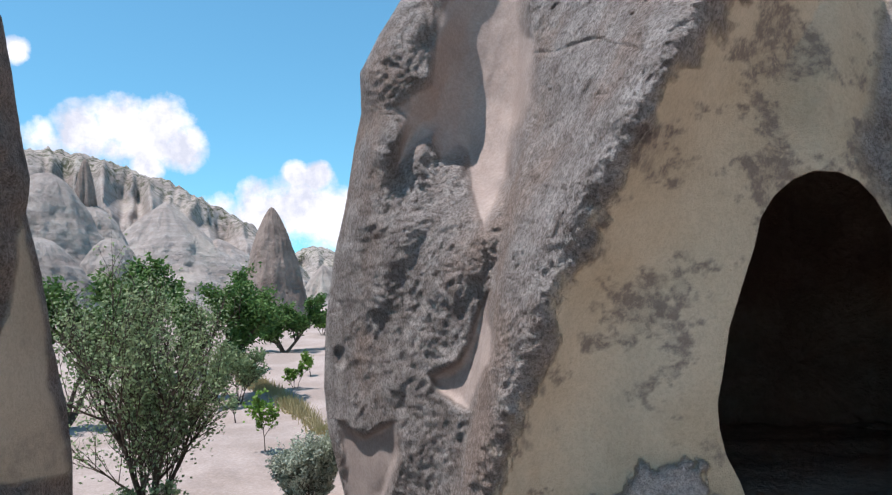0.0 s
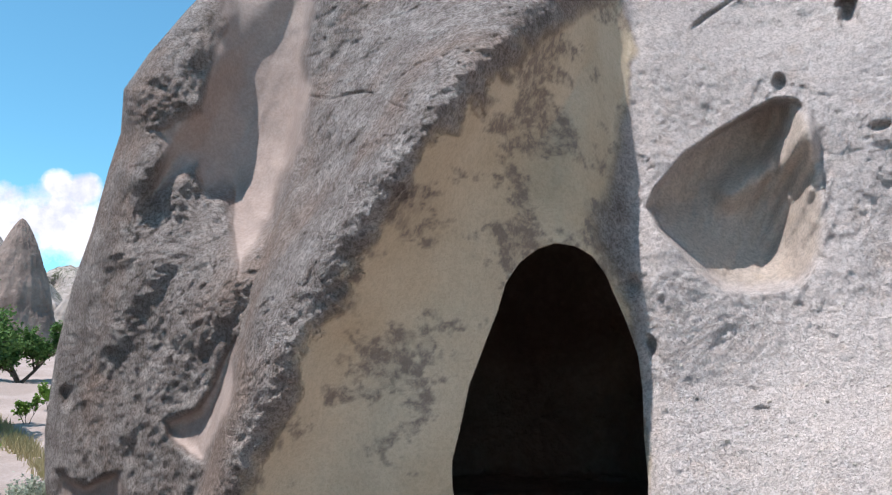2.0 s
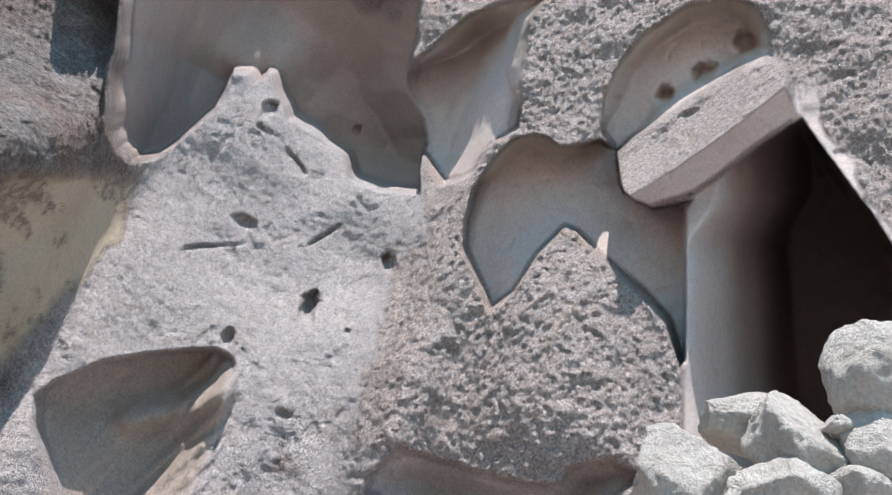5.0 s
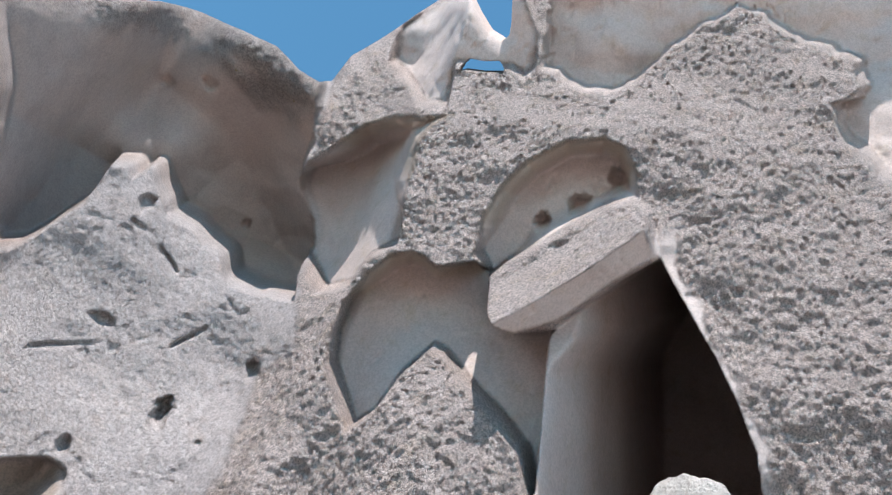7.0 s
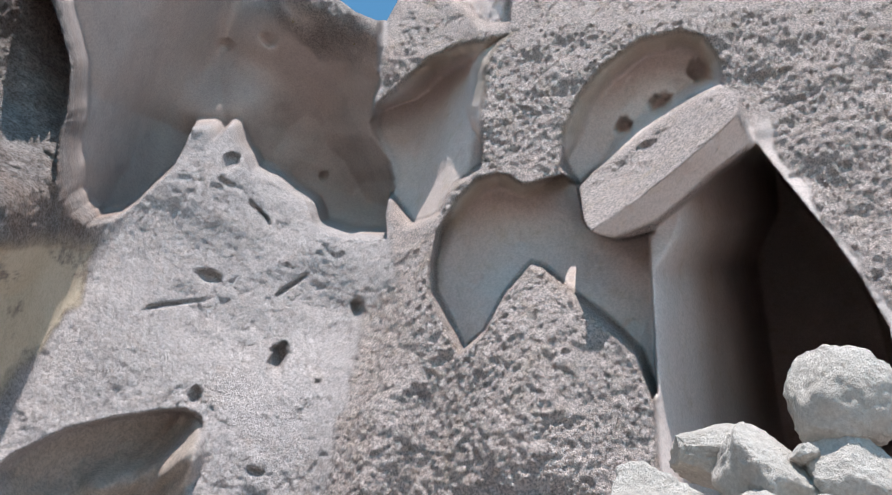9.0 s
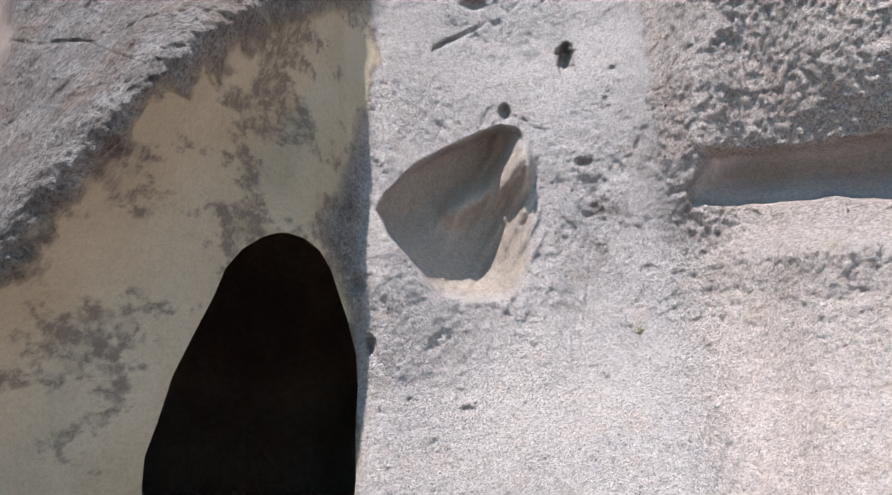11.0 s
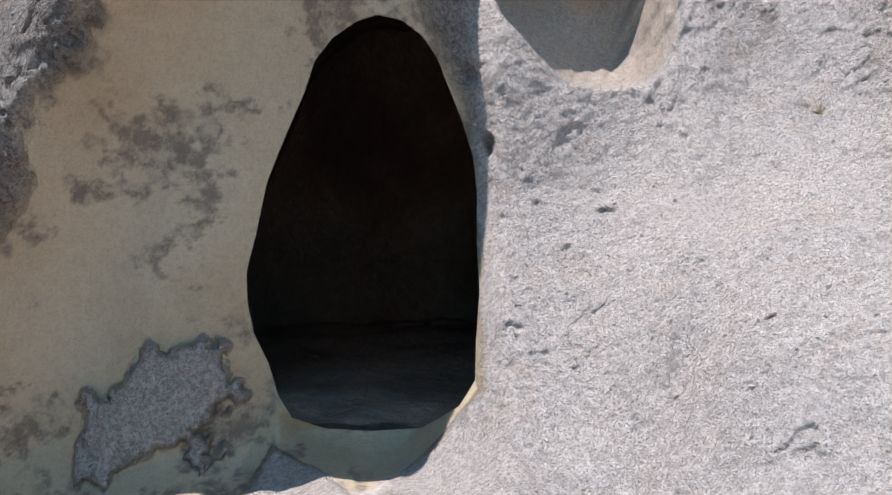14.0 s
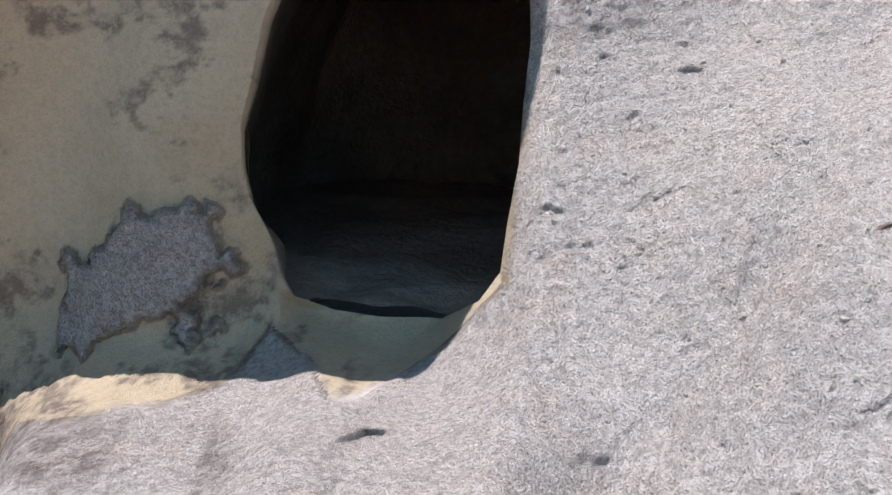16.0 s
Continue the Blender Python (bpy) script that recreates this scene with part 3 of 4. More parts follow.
    in_scoop = step(0, 1.0, sc)
    pale = pale * (1 - 0.8 * in_scoop)
    smooth_ochre = in_ochre * (1 - low)
    rough = 1 - np.clip(smooth_ochre + brown + step(-0.1, 0.4, hollow) + step(-0.1, 0.4, under_cut) + 0.8 * step(-0.3, 0.5, sill) + in_upper * (1 - under) + carved_area, 0, 1)
    rough = rough * (1 - 0.55 * pale * (1 - in_pillar) * step(56, 51, a)) * (1 - step(0, 0.8, inside(BAND, aw, ew)) * 0.8)
    rough = rough * (1 - 0.6 * step(52, 57, a) * step(13, 9, e))
    rough = np.where(sc > 0.3, 0.25, rough) * (1 - in_cave)
    li_rough = step(-0.3, 0.3, li) * step(-0.15, 0.15, e - BEAM[1] - (a - BEAM[0]) * 0.596)
    rough = np.clip(np.maximum(rough * (1 - step(0, 0.4, li)), li_rough), 0, 1)
    blot = fbm(p * np.array((1, 1, 1.5)), 4.5, 6, 0.68) - 0.2 + 0.35 * step(12, 1, np.abs(a - 17 - (e - 6) * 0.25))
    stain = step(0.2, 0.62, blot) * smooth_ochre * 0.85 + 0.8 * step(0.3, 0.6, fbm(p + 4, 5.5, 4)) * np.exp(-((ochre - 0.3) / 1.6) ** 2) * step(24, 14, a)
    tan = np.clip(0.75 * in_scoop + smooth_ochre, 0, 1) * (1 - pale * 0.5)
    lichen = np.exp(-((a - 47.6) / 1.3) ** 2 - ((e - 12.5) / 4.5) ** 2) + 0.8 * np.exp(-((a - 53.2) / 0.8) ** 2 - ((e - 17) / 7) ** 2)
    stain = np.maximum(stain, 0.9 * lichen * step(-0.1, 0.5, fbm(p + 11, 9.0, 4, 0.65)))
    # ochre tint on the arch undersides stands in for warm bounced light
    soffit_bounce = np.clip(step(-0.1, 0.15, hi) * step(1.7, 0.8, hi) * step(44, 46, e) + step(-0.1, 0.15, lo) * step(1.7, 0.8, lo) * step(35, 37, e) * step(69, 66, a) + step(-0.1, 0.15, dn) * step(1.8, 0.8, dn) * step(44, 46, e + 0.3 * (72 - a)), 0, 1)
    tan, carved = np.maximum(tan, 0.8 * soffit_bounce), carved * (1 - 0.6 * soffit_bounce)
    # grain of the surface
    p = place(a, e, d)
    knob = fbm(p, 12.0, 4, 0.68)
    picks = np.abs(fbm(p * np.array((1.0, 1.0, 0.55)), 25.0, 2, 0.6))
    lump = fbm(p + 5, 3.0, 3)
    chips = fbm(p + 2, 42.0, 2, 0.7)
    holes = step(0.55, 0.95, fbm(p + 31, 16.0, 3, 0.6))
    fresh_rough = rough * np.clip(in_pillar + step(52, 56, a), 0, 1)
    grey_rough = rough * (1 - pale) * (1 - fresh_rough)
    d = d + grey_rough * (1 - 0.15 * step(0, 2, left)) * (0.014 * knob + 0.018 * lump + 0.010 * chips + 0.005 * holes) + fresh_rough * (0.008 - 0.014 * picks + 0.008 * knob + 0.015 * lump + 0.008 * chips + 0.006 * holes) + pale * (1 - fresh_rough) * (1 - in_scoop) * (rough * (0.009 * knob + 0.009 * chips) + 0.006 * holes + 0.012 * step(0.6, 1.05, fbm(p + 21, 9.0, 4, 0.6)) + 0.012 * lump) + (1 - rough) * 0.006 * lump
    # the brown zone also paints shade into the hollow, undercut and upper wall
    return d, dict(tan=tan, pale=pale * (1 - in_pillar), carved=carved, crust=np.clip(rough, 0, 1), stain=np.clip(stain, 0, 1) * (1 - in_cave), brown=np.clip(0.85 * brown + 0.8 * step(-0.1, 0.4, hollow) + 0.7 * step(-0.1, 0.4, under_cut) + 0.5 * in_upper * (1 - under), 0, 1))


def rock_sheet(name, outline, holes, shape, av, ev, stepping, rim, back, label, mouth=None):
    """A rock mass: a carved front, rounded off towards its outline, with flanks and a back."""
    a, e = np.meshgrid(av, ev)
    s = border = inside(outline, a, e)
    for h in holes:
        s = np.minimum(s, -inside(h, a, e))
    # draw the cells at the edge onto the outline
    ge, ga = np.gradient(s, ev, av)
    near = (s < 0) & (s > -2.2 * stepping)
    norm = ga * ga + ge * ge + 1e-6
    a = np.where(near, a - s * ga / norm, a)
    e = np.where(near, e - s * ge / norm, e)
    d, zones = shape(a, e)
    w = rim(a, e)
    t = np.clip(1 - np.maximum(border, 0) / w, 0, 1)
    d = d + d * np.radians(w) * (1 - np.sqrt(np.maximum(1 - t * t, 0))) * 1.3
    keep = np.zeros((len(ev) - 1, len(av) - 1), bool)
    for i in (0, 1):
        for j in (0, 1):
            keep |= s[i : len(ev) - 1 + i, j : len(av) - 1 + j] > 0
    ids = np.arange(a.size).reshape(a.shape)
    quads = np.stack([ids[:-1, :-1], ids[:-1, 1:], ids[1:, 1:], ids[1:, :-1]], -1)[keep]
    verts = place(a, e, d).reshape(-1, 3)
    # flanks: every open edge is carried back
    edges = np.concatenate([quads[:, [k, (k + 1) % 4]] for k in range(4)])
    key = np.sort(edges, 1)
    code = key[:, 0].astype(np.int64) * a.size + key[:, 1]
    _, first, count = np.unique(code, return_index=True, return_counts=True)
    rimmed = edges[first[count == 1]]
    ring = np.unique(rimmed)
    far = verts[ring] + (place(a, e, d + back).reshape(-1, 3) - verts)[ring] * np.array((1, 1, 0.15))
    if mouth:
        # the flank of the boulder turns in behind its own edge; the gap in the crest stays open
        turn = 4.0 * step(4, -4, a.ravel()[ring])
        far[:, :2] = place(a.ravel()[ring] + turn, e.ravel()[ring], d.ravel()[ring] + back)[:, :2]
        gap = np.abs(inside(SKY_HOLE, a.ravel()[ring], e.ravel()[ring])) < 0.6
        thin = (a.ravel()[ring] > 54) & (a.ravel()[ring] < 65.5) & (e.ravel()[ring] > 52)
        gap = gap | thin
        far = np.where(gap[:, None], place(a.ravel()[ring], e.ravel()[ring], d.ravel()[ring] + 0.45), far)
        # the mouth of the cave has a thin lip behind which the chamber widens
        ra, re, rd = a.ravel()[ring], e.ravel()[ring], d.ravel()[ring]
        lip = np.abs(inside(mouth, ra, re)) < 1.0
        far = np.where(lip[:, None], place(22.8 + (ra - 22.8) * 1.12, -2.5 + (re + 2.5) * 1.06, rd + 0.3), far)
    where = np.full(a.size, -1)
    where[ring] = a.size + np.arange(len(ring))
    flank = np.stack([rimmed[:, 1], rimmed[:, 0], where[rimmed[:, 0]], where[rimmed[:, 1]]], -1)
    k = 8
    cg, kk = ids[::k, ::k], s[::k, ::k] > 1.0
    ok = kk[:-1, :-1] & kk[1:, :-1] & kk[:-1, 1:] & kk[1:, 1:]
    rear = verts + (place(a, e, np.full(a.shape, float(d[s > 0].mean()) + back)).reshape(-1, 3) - verts) * np.array((1, 1, 0.15))
    behind = rear.reshape(*a.shape, 3)[::k, ::k].reshape(-1, 3)
    cid = a.size + len(ring) + np.arange(cg.size).reshape(cg.shape)
    rq = np.stack([cid[:-1, :-1], cid[1:, :-1], cid[1:, 1:], cid[:-1, 1:]], -1)[ok]
    allv = np.concatenate([verts, far, behind])
    faces = np.concatenate([quads, flank, rq])
    used = np.unique(faces)
    remap = np.full(len(allv), -1)
    remap[used] = np.arange(len(used))
    me = mesh_from(name, allv[used], remap[faces], ROCK)
    for z, v in zones.items():
        full = np.zeros(len(allv), np.float32)
        full[: a.size] = v.ravel()
        full[a.size : a.size + len(ring)] = v.ravel()[ring]
        zone(me, z, full[used], len(used))
    return tagged(new(name, me), label, "cliff", kind="structure")


rock_sheet("rock_wall_cave", SKYLINE, (SKY_HOLE, CAVE), cliff_shape, np.concatenate([np.arange(-12.0, 100, 0.145), np.arange(100, 112.6, 0.3)]),
           np.concatenate([np.arange(-58.0, -32, 0.5), np.arange(-32, 59, 0.145), np.arange(59, 64.4, 0.3)]), 0.145, lambda a, e: np.interp(a, (-10, 0, 15, 45, 50), (4, 4, 3, 3, 1.2)), 6.0,
           "weathered grey and ochre tuff cliff with a cave mouth and carved doorway", mouth=CAVE)


def make_chamber():
    """The room behind the cave mouth: a domed shell with a level floor."""
    pts = np.array(CAVE)
    n, m = 140, 60
    t = np.linspace(0, len(pts), n, endpoint=False)
    loop = np.stack([np.interp(t, np.arange(len(pts) + 1), np.append(pts[:, k], pts[0, k])) for k in (0, 1)], -1)
    v = np.linspace(0, 1, m)[:, None]
    grow = np.interp(v, (0, 0.12, 0.4, 0.75, 0.9, 1), (1.1, 1.4, 1.6, 1.35, 0.9, 0.0))
    deep = np.interp(v, (0, 0.12, 0.4, 0.75, 0.9, 1), (0.2, 0.5, 1.8, 2.8, 3.1, 3.15))
    a = 22.8 + (loop[None, :, 0] - 22.8) * grow
    e = -2.5 + (loop[None, :, 1] + 2.5) * (0.5 + 0.5 * grow)
    e = np.where(v > 0.75, -2.5 + (e + 2.5) * grow / 1.35 * 1.15, e)
    start = cliff_shape(loop[:, 0], loop[:, 1])[0][None, :]
    p = place(a, e, start * (1 - v) + 3.1 * v + deep)
    p = p + 0.05 * fbm(p, 3.0, 4)[..., None]
    p[..., 2] = np.maximum(p[..., 2], 0.86 + 0.03 * fbm(p + 3, 4.0, 3))
    ids = np.arange(n * m).reshape(m, n)
    nxt = np.roll(ids, -1, 1)
    quads = np.stack([ids[:-1], ids[1:], nxt[1:], nxt[:-1]], -1).reshape(-1, 4)
    me = mesh_from("cave_chamber", p.reshape(-1, 3), quads, CHAMBER_TUFF)
    tagged(new("cave_chamber", me), "dim brown hollow chamber cut into the tuff behind the cave mouth", "cave", kind="structure")


make_chamber()

LEFT_LINE = ((-60, 34), (-34.4, 34), (-33.8, 23.2), (-33.1, 22.0), (-32.3, 18.1), (-31.9, 15.2), (-31.3, 12.3), (-31.5, 10.0), (-30.5, 5.9), (-29.8, 1.3), (-29, -2.1), (-28.6, -5.8), (-28.5, -10),
             (-28.1, -32), (-60, -32))


def left_shape(a, e):
    d = np.interp(a, (-60, -40, -25), (2.2, 2.6, 3.3))
    p = place(a, e, d)
    wob = fbm(p, 4.0, 3)
    smooth = step(0, 0.6, inside(((-32.4, 11), (-31.3, 9), (-30.3, 2), (-28.9, -5), (-28.9, -7.5), (-36, -7), (-34, 0), (-32.8, 5)), a + 0.6 * wob, e + 0.5 * wob))
    rough = 1 - smooth
    d = d + 0.08 * fbm(p, 1.2, 3) + rough * (0.04 * fbm(p, 9.0, 4, 0.65) + 0.07 * fbm(p + 2, 3.5, 3))
    return d, dict(tan=0.85 * smooth + 0.25 * rough, pale=0 * d, carved=0 * d, crust=rough, stain=0.7 * step(0.25, 0.5, fbm(p + 7, 3.0, 4)) * (1 - 0.6 * smooth), brown=0.5 * rough)


rock_sheet("rock_wall_left", LEFT_LINE, (), left_shape, np.concatenate([np.arange(-58.0, -36, 0.4), np.arange(-36, -27.5, 0.13)]), np.arange(-31.5, 33.6, 0.16), 0.16, lambda a, e: 3.0 + 0 * a, 2.0, "dark brown rough tuff rock with an ochre worn patch")


# ---- ground and distance ----
def ground_height(x, y):
    r = np.hypot(x, y)
    rise = np.interp(r, (0, 5, 10, 14, 30, 45, 70, 130, 600, 4000), (0, 0, -0.05, 0.1, 1.45, 3.0, 5.0, 7.5, 10, 10))
    return rise * 1.0


def make_ground():
    rr = np.concatenate([np.linspace(0.05, 16, 130), np.geomspace(16.3, 4000, 120)])
    th = np.radians(np.concatenate([np.arange(-36, 4, 0.3), np.arange(4, 324, 4.0)]))
    r, t = np.meshgrid(rr, th, indexing="ij")
    x, y = r * np.sin(t), r * np.cos(t)
    p = np.stack([x, y, 0 * x], -1)
    z = ground_height(x, y) + 0.05 * fbm(p, 0.5, 3) * np.clip(r / 6, 0.3, 2) + 0.018 * fbm(p, 4.0, 3) * step(40, 10, r)
    n, m = r.shape
    ids = np.arange(n * m).reshape(n, m)
    nxt = np.roll(ids, -1, 1)
    quads = np.stack([ids[:-1], ids[1:], nxt[1:], nxt[:-1]], -1).reshape(-1, 4)
    me = mesh_from("ground", np.stack([x, y, z], -1).reshape(-1, 3), quads[:, ::-1], SAND)
    tagged(new("ground", me), "pale pinkish sandy soil with footprints", "ground", kind="structure")


make_ground()


def at(az, r):
    x, y = MID[0] + r * math.sin(radians(az)), r * math.cos(radians(az))
    return x, y, float(ground_height(np.array(x), np.array(y)))


def cone_rock(name, az, r, height, wide, deep, mat, seed, label, category, lean=0.0, power=1.0, rough=0.12, base=0.0, round_top=0.08):
    """A tuff cone or fairy chimney, wrinkled and gullied."""
    n, m = 110, 80
    u, v = np.meshgrid(np.linspace(0, 2 * math.pi, n, endpoint=False), np.linspace(0, 1, m))
    rad = (1 - v) ** power * (1 - round_top) + round_top * np.sqrt(np.maximum(1 - v ** 6, 0))
    p = np.stack([np.cos(u) * 2, np.sin(u) * 2, v * 3], -1) + seed * 7.7
    gully = fbm(np.stack([np.cos(u) * 3, np.sin(u) * 3, v * 0.6], -1) + seed * 3.1, 1.0, 4)
    rad = rad * (1 + rough * fbm(p, 1.2, 5, 0.55) + rough * 0.8 * gully)
    x, y, z = at(az, r)
    out = np.stack([x + wide / 2 * rad * np.cos(u) + lean * v * height, y + deep / 2 * rad * np.sin(u), z + base - 1.0 + (height + 1.0) * v], -1)
    ids = np.arange(n * m).reshape(m, n)
    nxt = np.roll(ids, -1, 1)
    quads = np.stack([ids[:-1], nxt[:-1], nxt[1:], ids[1:]], -1).reshape(-1, 4)
    me = mesh_from(name, out.reshape(-1, 3), quads, mat)
    if mat is STRATA:
        zone(me, "scrub", 0 * v, v.size)
    return tagged(new(name, me), label, category)


cone_rock("rock_spire", -13.2, 46, 6.9, 5.0, 4.6, SPIRE, 1, "dark pointed tuff fairy chimney standing on sandy ground", "rock spire", lean=0.02, power=0.75, rough=0.1)


def ridge(name, r, points, deep, seed, label, scrub_from):
    """A long far hill: a skyline of bearings and elevations with folded slopes below it."""
    pts = np.array(points)
    a = np.linspace(pts[0, 0], pts[-1, 0], 420)
    v = np.linspace(0, 1, 70)
    A, V = np.meshgrid(a, v)
    top = np.interp(A, pts[:, 0], pts[:, 1])
    zt = 1.6 + r * np.tan(np.radians(top)) 
    p = np.stack([A * 0.35, V * 1.5, 0 * A + seed], -1)
    fold = np.abs(fbm(p, 1.0, 4)) 
    d = r - deep * (1 - V) ** 0.8 + deep * 0.3 * fold * np.sin(np.pi * np.clip(V, 0, 1)) ** 0.7
    z = 1.0 + (zt - 1.0) * V + 0.5 * fbm(p * 4, 2.0, 4) * V
    ar = np.radians(A)
    verts = np.stack([MID[0] + d * np.sin(ar), d * np.cos(ar), z], -1)
    back = np.stack([MID[0] + (r + 60) * np.sin(ar[-1]), (r + 60) * np.cos(ar[-1]), z[-1] - 6], -1)
    verts = np.concatenate([verts, back[None]])
    n, m = verts.shape[:2]
    ids = np.arange(n * m).reshape(n, m)
    quads = np.stack([ids[:-1, :-1], ids[:-1, 1:], ids[1:, 1:], ids[1:, :-1]], -1).reshape(-1, 4)
    me = mesh_from(name, verts.reshape(-1, 3), quads, STRATA)
    zone(me, "scrub", np.concatenate([step(scrub_from, 1.0, V + 0.1 * fold), np.ones((1, m))]), n * m)
    return tagged(new(name, me), label, "hill", kind="structure")


ridge("backdrop_hill", 150, ((-62, 11), (-45, 12.5), (-33, 14), (-28.7, 14.0), (-27.0, 14.0), (-24.5, 13.6), (-22.2, 12.7), (-20.0, 12.1), (-17.2, 10.5), (-15.7, 9.8), (-14.0, 8.8), (-11, 6.0), (-9, 3.4)), 60, 3.3,
      "banded grey tuff hillside with scrub along its top", 0.72)
ridge("backdrop_hill_far", 260, ((-15, 5.0), (-12, 6.4), (-10.4, 7.3), (-9.2, 7.2), (-7.5, 6.6), (0, 6), (30, 5)), 70, 8.8, "far scrubby tuff hill", 0.5)
for az, r, h, w, b, s, nm in ((-28.0, 78, 13.5, 16, 0.3, 2, "smooth rounded"), (-25.4, 84, 11.5, 15, 0.3, 3, "smooth rounded"), (-24.0, 70, 6.6, 9, 0.35, 4, "smooth rounded"), (-28.6, 60, 6.0, 10, 0.35, 5, "smooth rounded"),
                              (-20.3, 100, 14.2, 30, 0.04, 6, "banded grey"), (-16.8, 100, 9.5, 24, 0.06, 7, "banded grey"), (-13.8, 115, 8.6, 16, 0.06, 9, "banded grey"), (-9.3, 75, 4.2, 7, 0.1, 11, "pale eroded")):
    cone_rock("tuff_cone", az, r, h, w, w, STRATA, s, nm + " tuff cone at the foot of the hill", "rock cone", power=0.95, rough=0.1, round_top=b)
cone_rock("tuff_cone", -25.6, 84, 16.2, 5, 5, SPIRE, 12, "narrow dark tuff pinnacle among paler cones", "rock cone", power=0.7, rough=0.16, round_top=0.15)


# ---- plants ----
def tube(rings, sides=6):
    """Vertices and quads of a tapered tube through (point, radius)."""
    verts, faces = [], []
    for i, (c, rad) in enumerate(rings):
        nxt, prv = rings[min(i + 1, len(rings) - 1)][0], rings[max(i - 1, 0)][0]
        way = (nxt - prv).normalized() if (nxt - prv).length > 1e-6 else Vector((0, 0, 1))
        u = way.orthogonal().normalized()
        w = way.cross(u)
        for k in range(sides):
            t = 2 * math.pi * k / sides
            verts.append(c + (u * math.cos(t) + w * math.sin(t)) * rad)
        if i:
            b = (i - 1) * sides
            faces += [(b + k, b + (k + 1) % sides, b + sides + (k + 1) % sides, b + sides + k) for k in range(sides)]
    return verts, faces


def plant(name, az, r, height, width, leaf_mat, leaf_size, leaves, stems, seed, label, category, bare=0.15, trunk_r=0.05, droop=0.0, first=2):
    """A woody plant: a trunk and limbs that fork into twigs, and a crown of single leaves."""
    rnd = random.Random(seed)
    x, y, z = at(az, r)
    root = tagged(new(name), label, category)
    root.location = (x, y, z)
    wood_v, wood_f, tips = [], [], []

    def grow(start, way, length, rad, depth):
        rings, c, d = [(start.copy(), rad)], start.copy(), way.copy()
        for i in range(5):
            d = (d + Vector((rnd.uniform(-1, 1), rnd.uniform(-1, 1), rnd.uniform(-0.5, 0.8) - droop)) * 0.16).normalized()
            c = c + d * length / 5
            rings.append((c.copy(), rad * (1 - 0.13 * (i + 1))))
            if depth >= 1:
                tips.append((c.copy(), 0.32 * length))
            if depth < 3 and i >= (1 if depth else first):
                for _ in range(2 if depth < 2 else 1):
                    side = Vector((rnd.uniform(-1, 1), rnd.uniform(-1, 1), rnd.uniform(-0.15, 0.8))).normalized()
                    grow(c, (d * 0.75 + side * 0.8).normalized(), length * rnd.uniform(0.42, 0.62), rad * 0.5, depth + 1)
        b = len(wood_v)
        v, f = tube(rings, 7 if depth == 0 else 5 if depth < 2 else 3)
        wood_v.extend(v)
        wood_f.extend([tuple(b + k for k in q) for q in f])

    for s in range(stems):
        t = 2 * math.pi * (s + rnd.random()) / stems
        spread = 0.1 if stems == 1 else width / height * 0.55
        grow(Vector((0.02 * math.cos(t), 0.02 * math.sin(t), -0.08)), Vector((math.cos(t) * spread, math.sin(t) * spread, 1)).normalized(), height * (0.62 if stems == 1 else rnd.uniform(0.5, 0.72)), trunk_r, 0)
    ext = max(max(abs(t[0].x), abs(t[0].y)) for t in tips)
    top = max(t[0].z for t in tips)
    sx, sz = (width / 2) / ext, height / (top * 1.03)
    fit = lambda q: Vector((q.x * (sx if q.z > height * 0.1 else 1 + (sx - 1) * max(q.z, 0) / (height * 0.1)), q.y * (sx if q.z > height * 0.1 else 1 + (sx - 1) * max(q.z, 0) / (height * 0.1)), q.z * sz))
    wood_v = [fit(q) for q in wood_v]
    part("trunk", mesh_from("trunk", wood_v, wood_f, BARK), root, "dark forked trunk and twigs")
    good = [t for t in tips if t[0].z * sz > bare * height]
    lv, lf = [], []
    for k in range(leaves):
        c, spread = good[rnd.randrange(len(good))]
        spread = min(spread, height * 0.09)
        q = fit(c) + Vector((rnd.gauss(0, 1), rnd.gauss(0, 1), rnd.gauss(0, 0.8))) * spread * 0.6
        u = Vector((rnd.gauss(0, 1), rnd.gauss(0, 1), rnd.gauss(0, 0.7))).normalized()
        w = u.orthogonal().normalized()
        w = (w * math.cos(k) + u.cross(w) * math.sin(k)) * leaf_size * 0.3
        u = u * leaf_size * rnd.uniform(0.35, 0.65)
        b = len(lv)
        lv += [q - u, q + w, q + u, q - w]
        lf.append((b, b + 1, b + 2, b + 3))
    tagged(part("crown", mesh_from("crown", lv, lf, leaf_mat, False), root, "loose crown of small leaves"), kind="stuff")
    return root


plant("tree", -22.4, 8.6, 2.95, 2.75, LEAF, 0.042, 15000, 6, 11, "slender green fruit tree with many upright stems on sandy soil", "tree", bare=0.03, trunk_r=0.045, first=0)
plant("tree", -17.8, 19, 3.3, 3.6, LEAF_DARK, 0.1, 20000, 3, 12, "dense dark green tree on sandy soil", "tree", bare=0.2, trunk_r=0.08)
plant("tree", -27.2, 17, 2.9, 3.2, LEAF_DARK, 0.1, 14000, 3, 13, "leafy green tree behind the slender tree", "tree", bare=0.15, trunk_r=0.08)
plant("tree", -21.8, 24, 3.8, 3.2, LEAF_DARK, 0.16, 6000, 2, 19, "leafy green tree behind the slender tree", "tree", bare=0.15, trunk_r=0.08)
plant("tree", -12.5, 30, 2.3, 3.3, LEAF_DARK, 0.12, 14000, 3, 14, "round dark green apricot tree on a bare trunk", "tree", bare=0.12, trunk_r=0.07, first=1)
